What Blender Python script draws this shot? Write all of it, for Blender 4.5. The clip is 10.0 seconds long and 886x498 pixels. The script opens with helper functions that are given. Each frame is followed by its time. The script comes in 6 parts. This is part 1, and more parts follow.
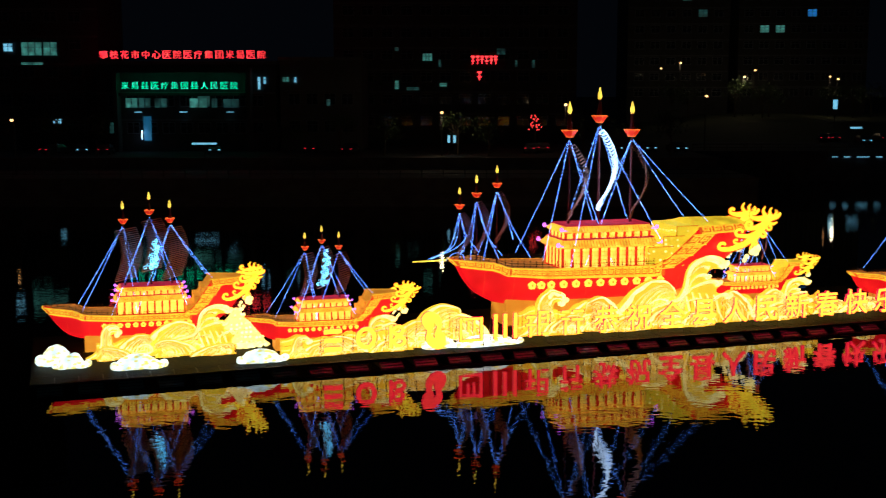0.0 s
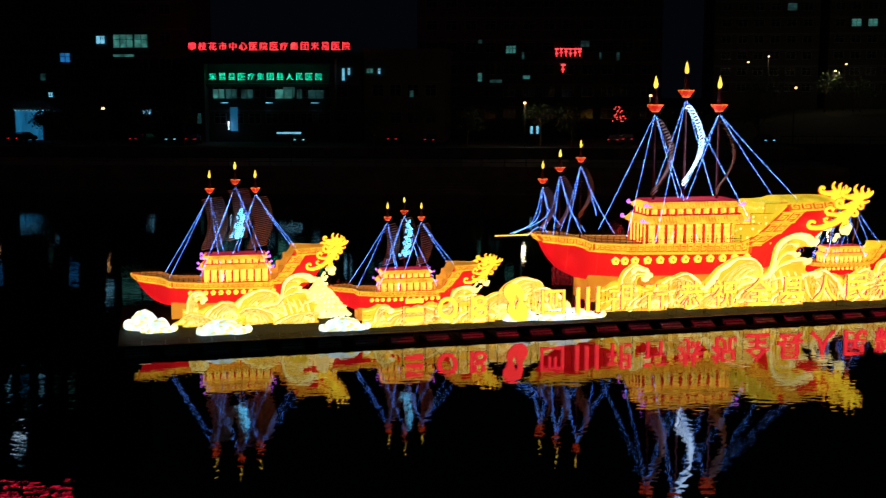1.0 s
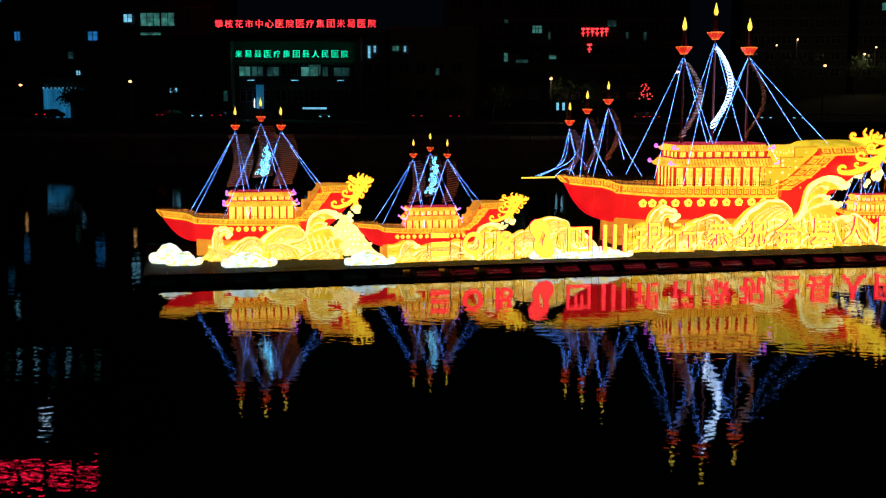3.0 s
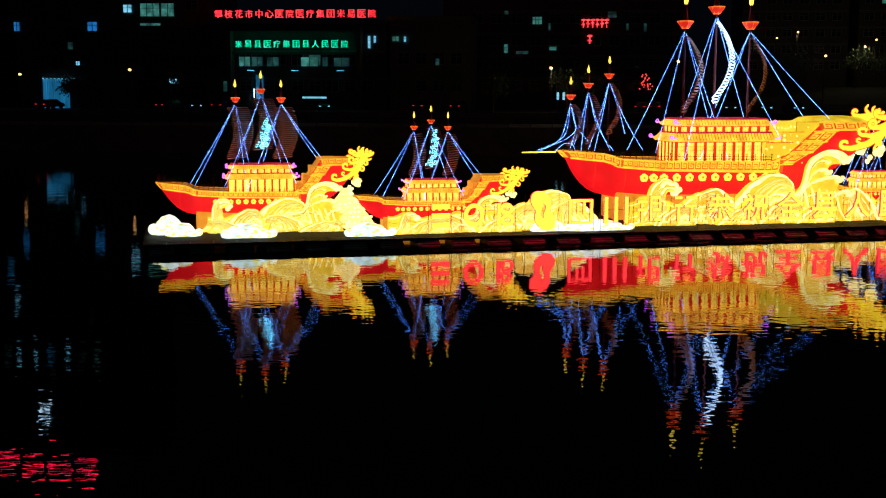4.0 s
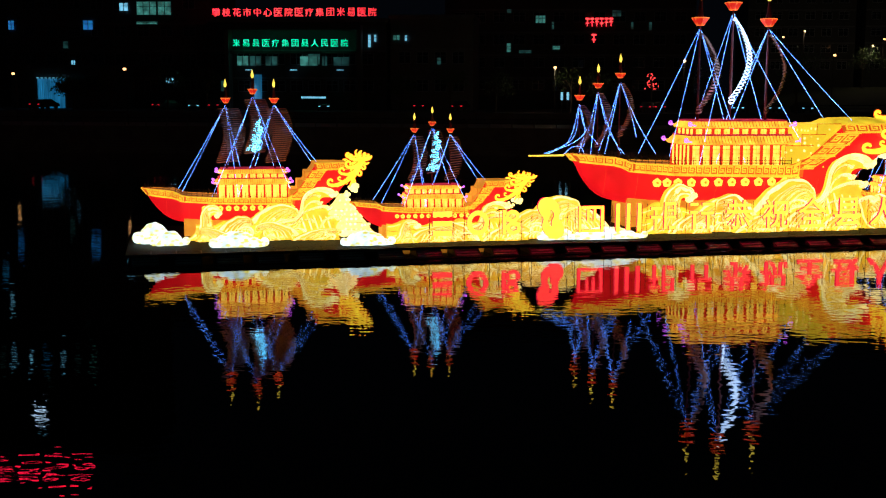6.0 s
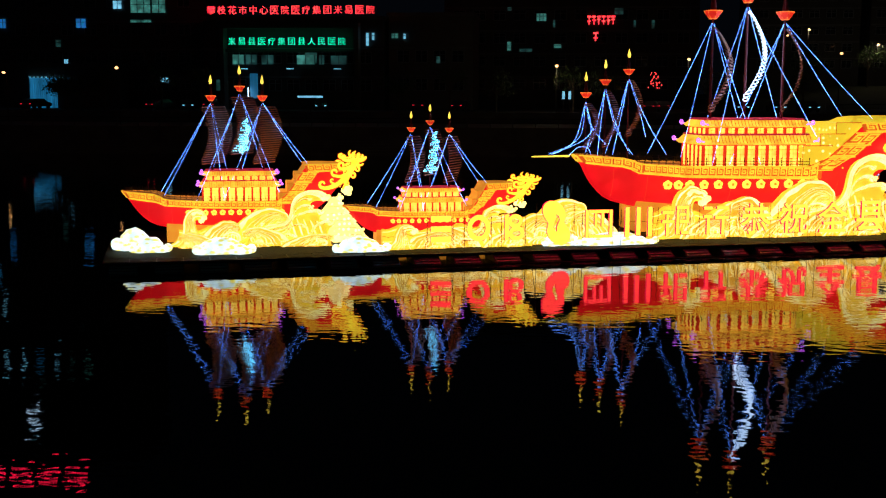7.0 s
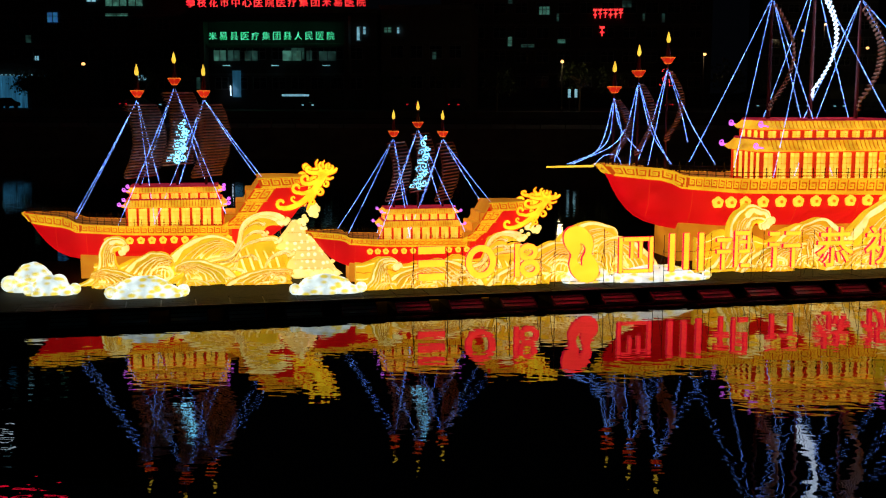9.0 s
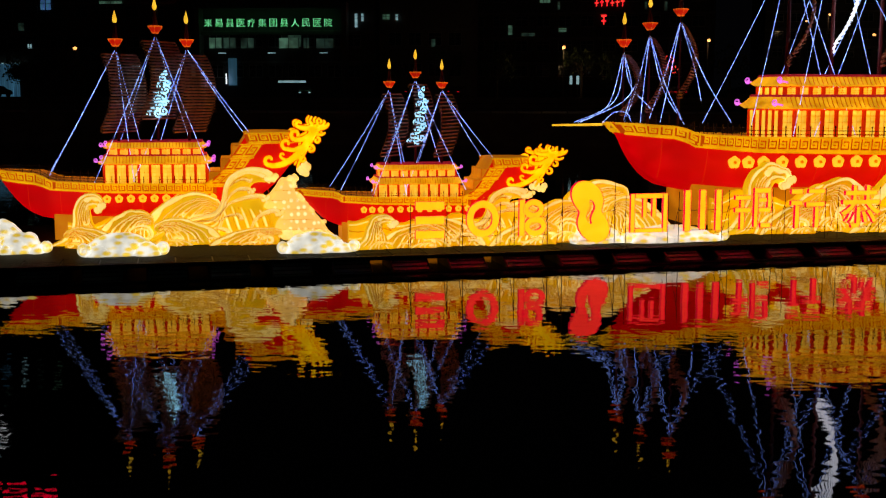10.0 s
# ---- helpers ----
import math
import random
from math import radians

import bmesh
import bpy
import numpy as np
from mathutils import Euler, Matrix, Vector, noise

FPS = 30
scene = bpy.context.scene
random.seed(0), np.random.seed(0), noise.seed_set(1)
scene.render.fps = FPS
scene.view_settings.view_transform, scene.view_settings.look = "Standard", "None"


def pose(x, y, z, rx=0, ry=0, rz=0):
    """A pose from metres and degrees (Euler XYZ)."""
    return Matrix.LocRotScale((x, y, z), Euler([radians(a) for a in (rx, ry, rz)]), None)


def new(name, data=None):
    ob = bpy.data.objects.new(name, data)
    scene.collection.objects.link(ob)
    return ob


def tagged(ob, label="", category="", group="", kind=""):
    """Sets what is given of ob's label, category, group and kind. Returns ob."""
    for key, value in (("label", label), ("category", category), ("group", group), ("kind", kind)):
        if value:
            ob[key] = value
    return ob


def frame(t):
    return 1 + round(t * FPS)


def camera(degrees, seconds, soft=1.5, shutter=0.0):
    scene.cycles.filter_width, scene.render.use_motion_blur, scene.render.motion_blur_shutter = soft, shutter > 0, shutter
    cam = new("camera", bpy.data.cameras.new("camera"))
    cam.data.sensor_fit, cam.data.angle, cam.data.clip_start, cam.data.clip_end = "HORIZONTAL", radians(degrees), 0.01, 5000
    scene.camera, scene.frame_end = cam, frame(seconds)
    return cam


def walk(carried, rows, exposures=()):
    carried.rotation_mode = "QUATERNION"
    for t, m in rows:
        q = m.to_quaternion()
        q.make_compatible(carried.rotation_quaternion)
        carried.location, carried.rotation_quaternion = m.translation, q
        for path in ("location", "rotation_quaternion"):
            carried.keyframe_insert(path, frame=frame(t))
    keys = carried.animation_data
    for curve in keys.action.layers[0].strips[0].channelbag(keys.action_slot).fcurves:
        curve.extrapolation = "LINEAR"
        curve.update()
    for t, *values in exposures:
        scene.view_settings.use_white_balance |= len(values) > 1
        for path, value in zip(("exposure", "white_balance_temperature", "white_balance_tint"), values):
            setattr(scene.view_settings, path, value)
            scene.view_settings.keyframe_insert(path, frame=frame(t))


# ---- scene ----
cam = camera(42.2, 10.0, soft=1.2, shutter=0.5)
METRES, EYE, TILT, LEAN, TURN = 26.0, 12.81, -7.73, 0.045, 0.0
ROWS = [
    (0.0, 0.0, 0.0, 0.0, 0.0, 0.0, -0.0),
    (0.5, -0.003, 0.0005, -0.0172, 1.93, 0.06, -0.29),
    (1.0, -0.0028, 0.0061, -0.0562, 4.03, 0.05, -0.63),
    (1.5, -0.0021, 0.0122, -0.0973, 5.11, 0.02, -0.83),
    (2.0, -0.0036, 0.0157, -0.1325, 5.25, -0.0, -0.88),
    (2.5, -0.0039, 0.015, -0.1446, 5.26, -0.02, -0.89),
    (4.0, -0.006, 0.0262, -0.2207, 5.24, -0.08, -0.94),
    (4.5, -0.0074, 0.0384, -0.2161, 5.25, -0.08, -0.94),
    (5.0, -0.01, 0.0526, -0.2152, 5.28, -0.1, -0.96),
    (5.5, -0.0142, 0.0973, -0.2088, 5.31, -0.1, -0.98),
    (7.0, -0.0271, 0.2603, -0.1931, 5.3, -0.09, -0.93),
    (7.5, -0.0341, 0.3558, -0.1818, 5.3, -0.1, -0.91),
    (8.0, -0.0427, 0.4714, -0.167, 5.28, -0.11, -0.9),
    (8.5, -0.0515, 0.5902, -0.147, 5.25, -0.1, -0.88),
    (9.0, -0.0583, 0.6819, -0.1442, 5.22, -0.1, -0.84),
    (9.5, -0.0637, 0.7475, -0.1657, 5.2, -0.07, -0.85),
    (10.0, -0.0661, 0.7788, -0.1953, 5.19, -0.06, -0.83),
]
EXPOSURES = [(0.0, -0.26, 5300, 8), (4.0, -0.2, 5300, 8), (7.5, -0.28, 5350, 9), (8.0, -0.4, 5450, 9), (8.5, -0.55, 5650, 10), (9.0, -0.72, 6150, 12), (9.5, -0.94, 7000, 17), (10.0, -1.07, 7600, 25)]
walk(cam, [(t, pose(-0.04, -0.19, EYE, TILT, LEAN, TURN) @ pose(METRES * x, METRES * y, METRES * z, 90 + pitch, roll, yaw)) for t, x, y, z, yaw, pitch, roll in ROWS], EXPOSURES)

# ---- world: a clear night over a town river ----
world = bpy.data.worlds.new("night")
scene.world = world
world.use_nodes = True
world.node_tree.nodes["Background"].inputs[0].default_value = (0.35, 0.42, 0.6, 1)
world.node_tree.nodes["Background"].inputs[1].default_value = 0.0035


# ---- materials ----
def mat(name):
    m = bpy.data.materials.new(name)
    m.use_nodes = True
    nt = m.node_tree
    return m, nt, nt.nodes["Principled BSDF"]


def node(nt, kind, **ins):
    n = nt.nodes.new(kind)
    for k, v in ins.items():
        n.inputs[k.replace("_", " ")].default_value = v
    return n


def noise_fac(nt, scale, detail=3.0, stretch=(1, 1, 1)):
    tc = nt.nodes.new("ShaderNodeTexCoord")
    mp = node(nt, "ShaderNodeMapping", Scale=stretch)
    nz = node(nt, "ShaderNodeTexNoise", Scale=scale, Detail=detail)
    nt.links.new(tc.outputs["Object"], mp.inputs["Vector"])
    nt.links.new(mp.outputs[0], nz.inputs["Vector"])
    return nz.outputs["Fac"]


def ramp(nt, fac, lo, hi, a=0.35, b=0.65):
    r = nt.nodes.new("ShaderNodeMapRange")
    r.inputs["From Min"].default_value, r.inputs["From Max"].default_value = a, b
    r.inputs["To Min"].default_value, r.inputs["To Max"].default_value = lo, hi
    nt.links.new(fac, r.inputs["Value"])
    return r.outputs[0]


def mixed(nt, fac, a, b):
    m = nt.nodes.new("ShaderNodeMix")
    m.data_type = "RGBA"
    nt.links.new(fac, m.inputs[0])
    m.inputs[6].default_value, m.inputs[7].default_value = (*a, 1), (*b, 1)
    return m.outputs[2]


def plain(name, a, b=None, rough=0.6, metal=0.0, scale=3.0, bump=0.15, stretch=(1, 1, 1)):
    """An unlit surface whose colour wanders between a and b, with fine relief."""
    m, nt, bs = mat(name)
    b = b or tuple(c * 0.7 for c in a)
    nt.links.new(mixed(nt, ramp(nt, noise_fac(nt, scale, 5, stretch), 0, 1), a, b), bs.inputs["Base Color"])
    bs.inputs["Roughness"].default_value, bs.inputs["Metallic"].default_value = rough, metal
    bp = node(nt, "ShaderNodeBump", Strength=bump, Distance=0.02)
    nt.links.new(noise_fac(nt, scale * 9, 3, stretch), bp.inputs["Height"])
    nt.links.new(bp.outputs[0], bs.inputs["Normal"])
    return m


def glow(name, base, a, b, lo, hi, scale=1.2, rough=0.55, stretch=(1, 1, 1)):
    """Silk or a lens lit from inside: the light's colour wanders between a and b and its strength between lo and hi."""
    m, nt, bs = mat(name)
    bs.inputs["Base Color"].default_value = (*base, 1)
    bs.inputs["Roughness"].default_value = rough
    bs.inputs["Specular IOR Level"].default_value = 0.25
    nt.links.new(mixed(nt, ramp(nt, noise_fac(nt, scale * 2.7, 4, stretch), 0, 1), a, b), bs.inputs["Emission Color"])
    nt.links.new(ramp(nt, noise_fac(nt, scale, 2, stretch), lo, hi), bs.inputs["Emission Strength"])
    return m


def bulb_silk(name, base, a, spot, strength, cell, size):
    """Thin silk with the bulbs behind it showing as bright spots."""
    m, nt, bs = mat(name)
    bs.inputs["Base Color"].default_value = (*base, 1)
    bs.inputs["Roughness"].default_value = 0.6
    tc = nt.nodes.new("ShaderNodeTexCoord")
    vo = node(nt, "ShaderNodeTexVoronoi", Scale=cell, Randomness=0.45)
    nt.links.new(tc.outputs["Object"], vo.inputs["Vector"])
    f = ramp(nt, vo.outputs["Distance"], 1, 0, size * 0.4, size)
    nt.links.new(mixed(nt, f, a, spot), bs.inputs["Emission Color"])
    bs.inputs["Emission Strength"].default_value = strength
    return m


def cloud_silk(name):
    """White silk with yellow scales."""
    m, nt, bs = mat(name)
    bs.inputs["Base Color"].default_value = (0.7, 0.72, 0.7, 1)
    tc = nt.nodes.new("ShaderNodeTexCoord")
    mp = node(nt, "ShaderNodeMapping", Scale=(0.8, 1.0, 1.5))
    vo = node(nt, "ShaderNodeTexVoronoi", Scale=4.2, Randomness=0.7)
    nt.links.new(tc.outputs["Object"], mp.inputs["Vector"])
    nt.links.new(mp.outputs[0], vo.inputs["Vector"])
    f = ramp(nt, vo.outputs["Distance"], 1, 0, 0.3, 0.55)
    nt.links.new(mixed(nt, f, (1.6, 1.85, 1.7), (1.75, 1.35, 0.12)), bs.inputs["Emission Color"])
    nt.links.new(ramp(nt, noise_fac(nt, 2.2, 4), 0.62, 1.1), bs.inputs["Emission Strength"])
    return m


RED_SILK = glow("red_silk", (0.5, 0.02, 0.02), (1.12, 0.004, 0.008), (0.92, 0.002, 0.004), 0.8, 1.05, 0.9)
GOLD_SILK = glow("gold_silk", (0.6, 0.35, 0.05), (1.5, 0.8, 0.016), (1.25, 0.6, 0.011), 0.75, 1.1, 1.1)
FRET = glow("fret_paint", (0.35, 0.14, 0.02), (0.72, 0.16, 0.003), (0.5, 0.1, 0.002), 0.7, 1.1, 2.0)
CASTLE_SILK = glow("castle_silk", (0.6, 0.4, 0.05), (1.3, 0.82, 0.01), (0.95, 0.55, 0.007), 0.6, 1.2, 0.8)
CASTLE_ORANGE = glow("castle_orange", (0.6, 0.35, 0.05), (0.85, 0.3, 0.012), (0.65, 0.2, 0.01), 0.6, 1.15, 0.8)
BULB_GOLD = bulb_silk("bulb_gold", (0.6, 0.4, 0.05), (0.95, 0.62, 0.009), (2.4, 2.0, 0.5), 1.0, 2.8, 0.24)
BASE_SILK = glow("base_silk", (0.6, 0.3, 0.05), (0.85, 0.3, 0.012), (0.62, 0.2, 0.008), 0.6, 1.1, 0.7)
DECK = glow("deck_glow", (0.4, 0.2, 0.07), (0.42, 0.15, 0.02), (0.26, 0.08, 0.012), 0.5, 1.2, 0.9, stretch=(1, 6, 1))
PORT = glow("rosette", (0.7, 0.5, 0.1), (1.9, 1.25, 0.08), (1.7, 1.0, 0.05), 0.9, 1.15, 2.0)
PORT_RED = glow("rosette_heart", (0.6, 0.2, 0.03), (1.6, 0.42, 0.008), (1.4, 0.3, 0.006), 0.8, 1.0, 2.0)
WAVE_SILK = glow("wave_silk", (0.75, 0.55, 0.08), (1.4, 0.95, 0.022), (1.35, 0.74, 0.012), 0.75, 1.05, 2.2)
WAVE_DEEP = glow("wave_deep", (0.75, 0.48, 0.08), (1.25, 0.58, 0.009), (1.3, 0.78, 0.014), 0.75, 1.05, 2.0)
WAVE_LINE = glow("wave_line", (0.4, 0.2, 0.03), (0.5, 0.2, 0.004), (0.75, 0.34, 0.008), 0.6, 1.1, 1.5)
FOAM = glow("foam_silk", (0.8, 0.72, 0.42), (1.9, 1.62, 0.56), (1.8, 1.36, 0.3), 0.85, 1.15, 1.3)
PALE = bulb_silk("pale_silk", (0.75, 0.62, 0.35), (1.6, 1.1, 0.26), (2.5, 2.3, 1.2), 1.0, 4.2, 0.3)
CLOUD = cloud_silk("cloud_silk")
DRAGON = glow("dragon_silk", (0.7, 0.4, 0.05), (2.2, 1.65, 0.03), (2.1, 1.15, 0.012), 0.8, 1.2, 2.2)
DRAGON_RIM = glow("dragon_rim", (0.6, 0.1, 0.02), (1.5, 0.09, 0.004), (1.5, 0.2, 0.006), 0.8, 1.1, 2.0)
PANEL = glow("cabin_panel", (0.8, 0.6, 0.2), (2.0, 1.5, 0.16), (1.7, 0.95, 0.04), 0.7, 1.3, 1.8)
LATTICE = glow("cabin_lattice", (0.5, 0.2, 0.03), (1.1, 0.36, 0.01), (0.95, 0.26, 0.01), 0.8, 1.1, 2.0)
COLUMN = glow("cabin_column", (0.5, 0.05, 0.02), (1.0, 0.05, 0.004), (0.8, 0.025, 0.003), 0.8, 1.1, 1.5)
ROOF = glow("roof_silk", (0.7, 0.45, 0.06), (1.8, 0.95, 0.035), (1.4, 0.58, 0.012), 0.65, 1.2, 1.6)
ROOF_RIB = glow("roof_rib", (0.5, 0.25, 0.03), (0.7, 0.2, 0.005), (0.5, 0.13, 0.004), 0.8, 1.1, 1.5)
RIDGE = glow("ridge_red", (0.4, 0.03, 0.03), (0.55, 0.02, 0.03), (0.34, 0.01, 0.04), 0.7, 1.1, 1.5)
PURPLE = glow("purple_tube", (0.4, 0.1, 0.4), (2.4, 0.6, 3.2), (1.6, 0.2, 1.8), 0.6, 1.5, 3.0)
BAND_BACK = glow("band_ground", (0.4, 0.08, 0.02), (0.8, 0.13, 0.004), (0.6, 0.08, 0.003), 0.7, 1.1, 2.0)
TOWER_RED = glow("tower_neon", (0.6, 0.05, 0.05), (6.0, 0.02, 0.2), (6.5, 0.04, 0.3), 0.9, 1.2, 0.9)
MAST = plain("mast_paint", (0.16, 0.02, 0.02), (0.1, 0.012, 0.012), 0.5, scale=4)
BOWL = glow("bowl_silk", (0.5, 0.05, 0.02), (0.85, 0.018, 0.005), (0.6, 0.01, 0.004), 0.8, 1.2, 2.5)
BOWL_RIB = glow("bowl_rib", (0.6, 0.2, 0.05), (1.7, 0.36, 0.03), (1.4, 0.2, 0.015), 0.8, 1.1, 2.5)
FLAME = glow("flame_silk", (0.8, 0.6, 0.2), (2.0, 1.45, 0.14), (1.7, 0.95, 0.05), 0.85, 1.25, 2.0)
ROPE = glow("light_rope_blue", (0.2, 0.35, 0.7), (0.12, 0.55, 4.0), (1.4, 2.5, 4.6), 0.12, 1.7, 9.0)
WHITE_TUBE = glow("white_tube", (0.7, 0.8, 0.9), (1.2, 3.8, 4.8), (0.85, 3.2, 4.4), 0.85, 1.4, 3.0)
SAIL_WHITE = glow("sail_tube", (0.8, 0.85, 0.9), (2.6, 3.1, 3.6), (2.0, 2.6, 3.4), 0.7, 1.3, 5.0)
BATTEN = plain("sail_batten", (0.6, 0.33, 0.22), (0.42, 0.2, 0.13), 0.5, scale=5)
DARK_STEEL = plain("dark_steel", (0.03, 0.03, 0.035), (0.06, 0.05, 0.045), 0.5, 0.6, scale=4)
LETTER = glow("letter_face", (0.7, 0.5, 0.03), (1.8, 1.5, 0.04), (1.75, 1.3, 0.025), 0.9, 1.1, 1.2)
# red of the returns, and of the added slats' undersides seen in the water
LETTER_RED = glow("letter_return_and_slat", (0.5, 0.01, 0.02), (1.95, 0.001, 0.1), (1.75, 0.001, 0.08), 0.9, 1.1, 2.0)
FLOAT = plain("float_shell", (0.3, 0.6, 0.42), (0.2, 0.46, 0.32), 0.45, scale=3, bump=0.3)
PLANK = plain("pontoon_plank", (0.02, 0.021, 0.012), (0.009, 0.01, 0.006), 0.7, scale=2.5, bump=0.35, stretch=(1, 6, 1))
PLANK.node_tree.nodes["Principled BSDF"].inputs["Specular IOR Level"].default_value = 0.08
CONCRETE = plain("concrete", (0.16, 0.16, 0.155), (0.1, 0.1, 0.1), 0.85, scale=0.6, bump=0.3)
ASPHALT = plain("asphalt", (0.05, 0.05, 0.052), (0.04, 0.04, 0.04), 0.85, scale=0.8)
FACADE = plain("facade_render", (0.13, 0.125, 0.115), (0.09, 0.085, 0.08), 0.8, scale=0.25)
FACADE_DARK = plain("facade_tile", (0.06, 0.058, 0.058), (0.04, 0.038, 0.038), 0.7, scale=0.3)
FRAME = plain("window_frame", (0.3, 0.31, 0.32), (0.22, 0.23, 0.24), 0.4, 0.3)
GLASS = plain("dark_glass", (0.02, 0.025, 0.03), (0.015, 0.02, 0.022), 0.08, scale=0.5, bump=0.0)
LIT_GREEN = glow("lit_room_green", (0.5, 0.6, 0.55), (0.1, 0.34, 0.24), (0.05, 0.16, 0.11), 0.3, 1.0, 0.8)
LIT_DIM = glow("lit_room_dim", (0.4, 0.45, 0.42), (0.03, 0.1, 0.075), (0.01, 0.035, 0.03), 0.2, 1.0, 0.7)
LIT_WHITE = glow("lit_room_white", (0.6, 0.7, 0.7), (0.35, 0.75, 0.85), (0.2, 0.5, 0.6), 0.7, 1.4, 0.8)
LIT_BLUE = glow("lit_room_blue", (0.3, 0.45, 0.6), (0.04, 0.22, 0.36), (0.02, 0.12, 0.22), 0.4, 0.9, 0.5, stretch=(3, 1, 0.3))
LIT_DEEP = glow("lit_room_deep_blue", (0.2, 0.3, 0.6), (0.06, 0.2, 0.65), (0.04, 0.3, 0.5), 0.4, 0.8, 0.9)
SIGN_RED = glow("neon_red", (0.6, 0.05, 0.05), (2.4, 0.02, 0.08), (2.8, 0.16, 0.1), 0.8, 1.3, 0.9)
SIGN_GREEN = glow("neon_green", (0.1, 0.6, 0.3), (0.02, 1.0, 0.26), (0.25, 1.5, 0.85), 0.8, 1.2, 0.9)
LAMP_WARM = glow("sodium_lens", (0.8, 0.6, 0.3), (3.2, 1.35, 0.36), (3.4, 1.6, 0.5), 1.0, 1.2)
LAMP_COOL = glow("white_lens", (0.8, 0.8, 0.8), (2.6, 3.2, 3.4), (2.4, 3.0, 3.4), 0.9, 1.3)
TAIL = glow("tail_lens", (0.5, 0.02, 0.02), (0.9, 0.015, 0.03), (0.6, 0.01, 0.02), 0.7, 1.2)
LEAF = plain("leaf", (0.07, 0.11, 0.03), (0.04, 0.075, 0.02), 0.55, scale=1.2)
BARK = plain("bark", (0.12, 0.09, 0.06), (0.08, 0.06, 0.04), 0.9, scale=5, bump=0.6)
CAR_PAINT = plain("car_paint", (0.12, 0.12, 0.13), (0.1, 0.1, 0.11), 0.25, 0.2, bump=0.0)
RUBBER = plain("rubber", (0.02, 0.02, 0.02), (0.03, 0.03, 0.03), 0.8)


def water_material():
    m, nt, bs = mat("river_water")
    bs.inputs["Base Color"].default_value = (0.004, 0.007, 0.008, 1)
    bs.inputs["Roughness"].default_value = 0.008
    bs.inputs["IOR"].default_value = 1.33
    bs.inputs["Specular IOR Level"].default_value = 0.34
    tc = nt.nodes.new("ShaderNodeTexCoord")
    big = node(nt, "ShaderNodeTexNoise", Scale=0.55, Detail=2.0)
    fine = node(nt, "ShaderNodeTexNoise", Scale=2.5, Detail=1.0)
    mp = node(nt, "ShaderNodeMapping", Scale=(0.8, 1.3, 1.0))
    nt.links.new(tc.outputs["Object"], mp.inputs["Vector"])
    for n in (big, fine):
        nt.links.new(mp.outputs[0], n.inputs["Vector"])
    b1 = node(nt, "ShaderNodeBump", Strength=WATER_SWELL, Distance=0.05)
    b2 = node(nt, "ShaderNodeBump", Strength=WATER_RIPPLE, Distance=0.01)
    nt.links.new(big.outputs["Fac"], b1.inputs["Height"])
    nt.links.new(fine.outputs["Fac"], b2.inputs["Height"])
    nt.links.new(b1.outputs[0], b2.inputs["Normal"])
    nt.links.new(b2.outputs[0], bs.inputs["Normal"])
    return m


WATER_SWELL, WATER_RIPPLE = 0.13, 0.34
WATER = water_material()


# ---- geometry helpers ----
def empty(name, m=None):
    e = new(name)
    e.empty_display_size = 0.2
    if m is not None:
        e.matrix_world = m
    return e


def mesh_of(name, bm, material):
    me = bpy.data.meshes.new(name)
    bm.normal_update()
    bm.to_mesh(me)
    bm.free()
    if material:
        me.materials.append(material)
    return me


def part(name, bm, material, parent=None, label="", at=None):
    """Links a bmesh (or a shared mesh) as one object, under a thing or a part."""
    me = bm if isinstance(bm, bpy.types.Mesh) else mesh_of(name, bm, material)
    ob = new(name, me)
    if parent:
        ob.parent = parent
    if at is not None:
        ob.matrix_basis = at
    return tagged(ob, label)


def box(bm, x0, x1, y0, y1, z0, z1):
    v = [bm.verts.new((x, y, z)) for z in (z0, z1) for y in (y0, y1) for x in (x0, x1)]
    for f in ((0, 2, 3, 1), (4, 5, 7, 6), (0, 1, 5, 4), (2, 6, 7, 3), (1, 3, 7, 5), (0, 4, 6, 2)):
        bm.faces.new([v[i] for i in f])
    return v


def bevel_box(bm, x0, x1, y0, y1, z0, z1, r):
    v = box(bm, x0, x1, y0, y1, z0, z1)
    es = {e for w in v for e in w.link_edges}
    bmesh.ops.bevel(bm, geom=list(es), offset=r, segments=2, affect="EDGES", profile=0.5)


def tube(bm, pts, r, n=6, r1=None, flat=1.0):
    """A tube along pts, tapering from r to r1 (or through a list of radii)."""
    pts = [Vector(p) for p in pts]
    k = len(pts)
    rs = r if isinstance(r, (list, tuple)) else [r + ((r if r1 is None else r1) - r) * i / max(1, k - 1) for i in range(k)]
    rings = []
    for i, p in enumerate(pts):
        d = (pts[min(i + 1, k - 1)] - pts[max(i - 1, 0)]).normalized()
        side = d.cross(Vector((0, 1, 0)))
        if side.length < 0.05:
            side = d.cross(Vector((1, 0, 0)))
        side.normalize()
        up = side.cross(d).normalized()
        rings.append([bm.verts.new(p + (side * math.cos(a) + up * math.sin(a) * flat) * rs[i]) for a in (2 * math.pi * j / n for j in range(n))])
    for a, b in zip(rings, rings[1:]):
        for j in range(n):
            bm.faces.new((a[j], a[(j + 1) % n], b[(j + 1) % n], b[j]))
    bm.faces.new(rings[0][::-1])
    bm.faces.new(rings[-1])


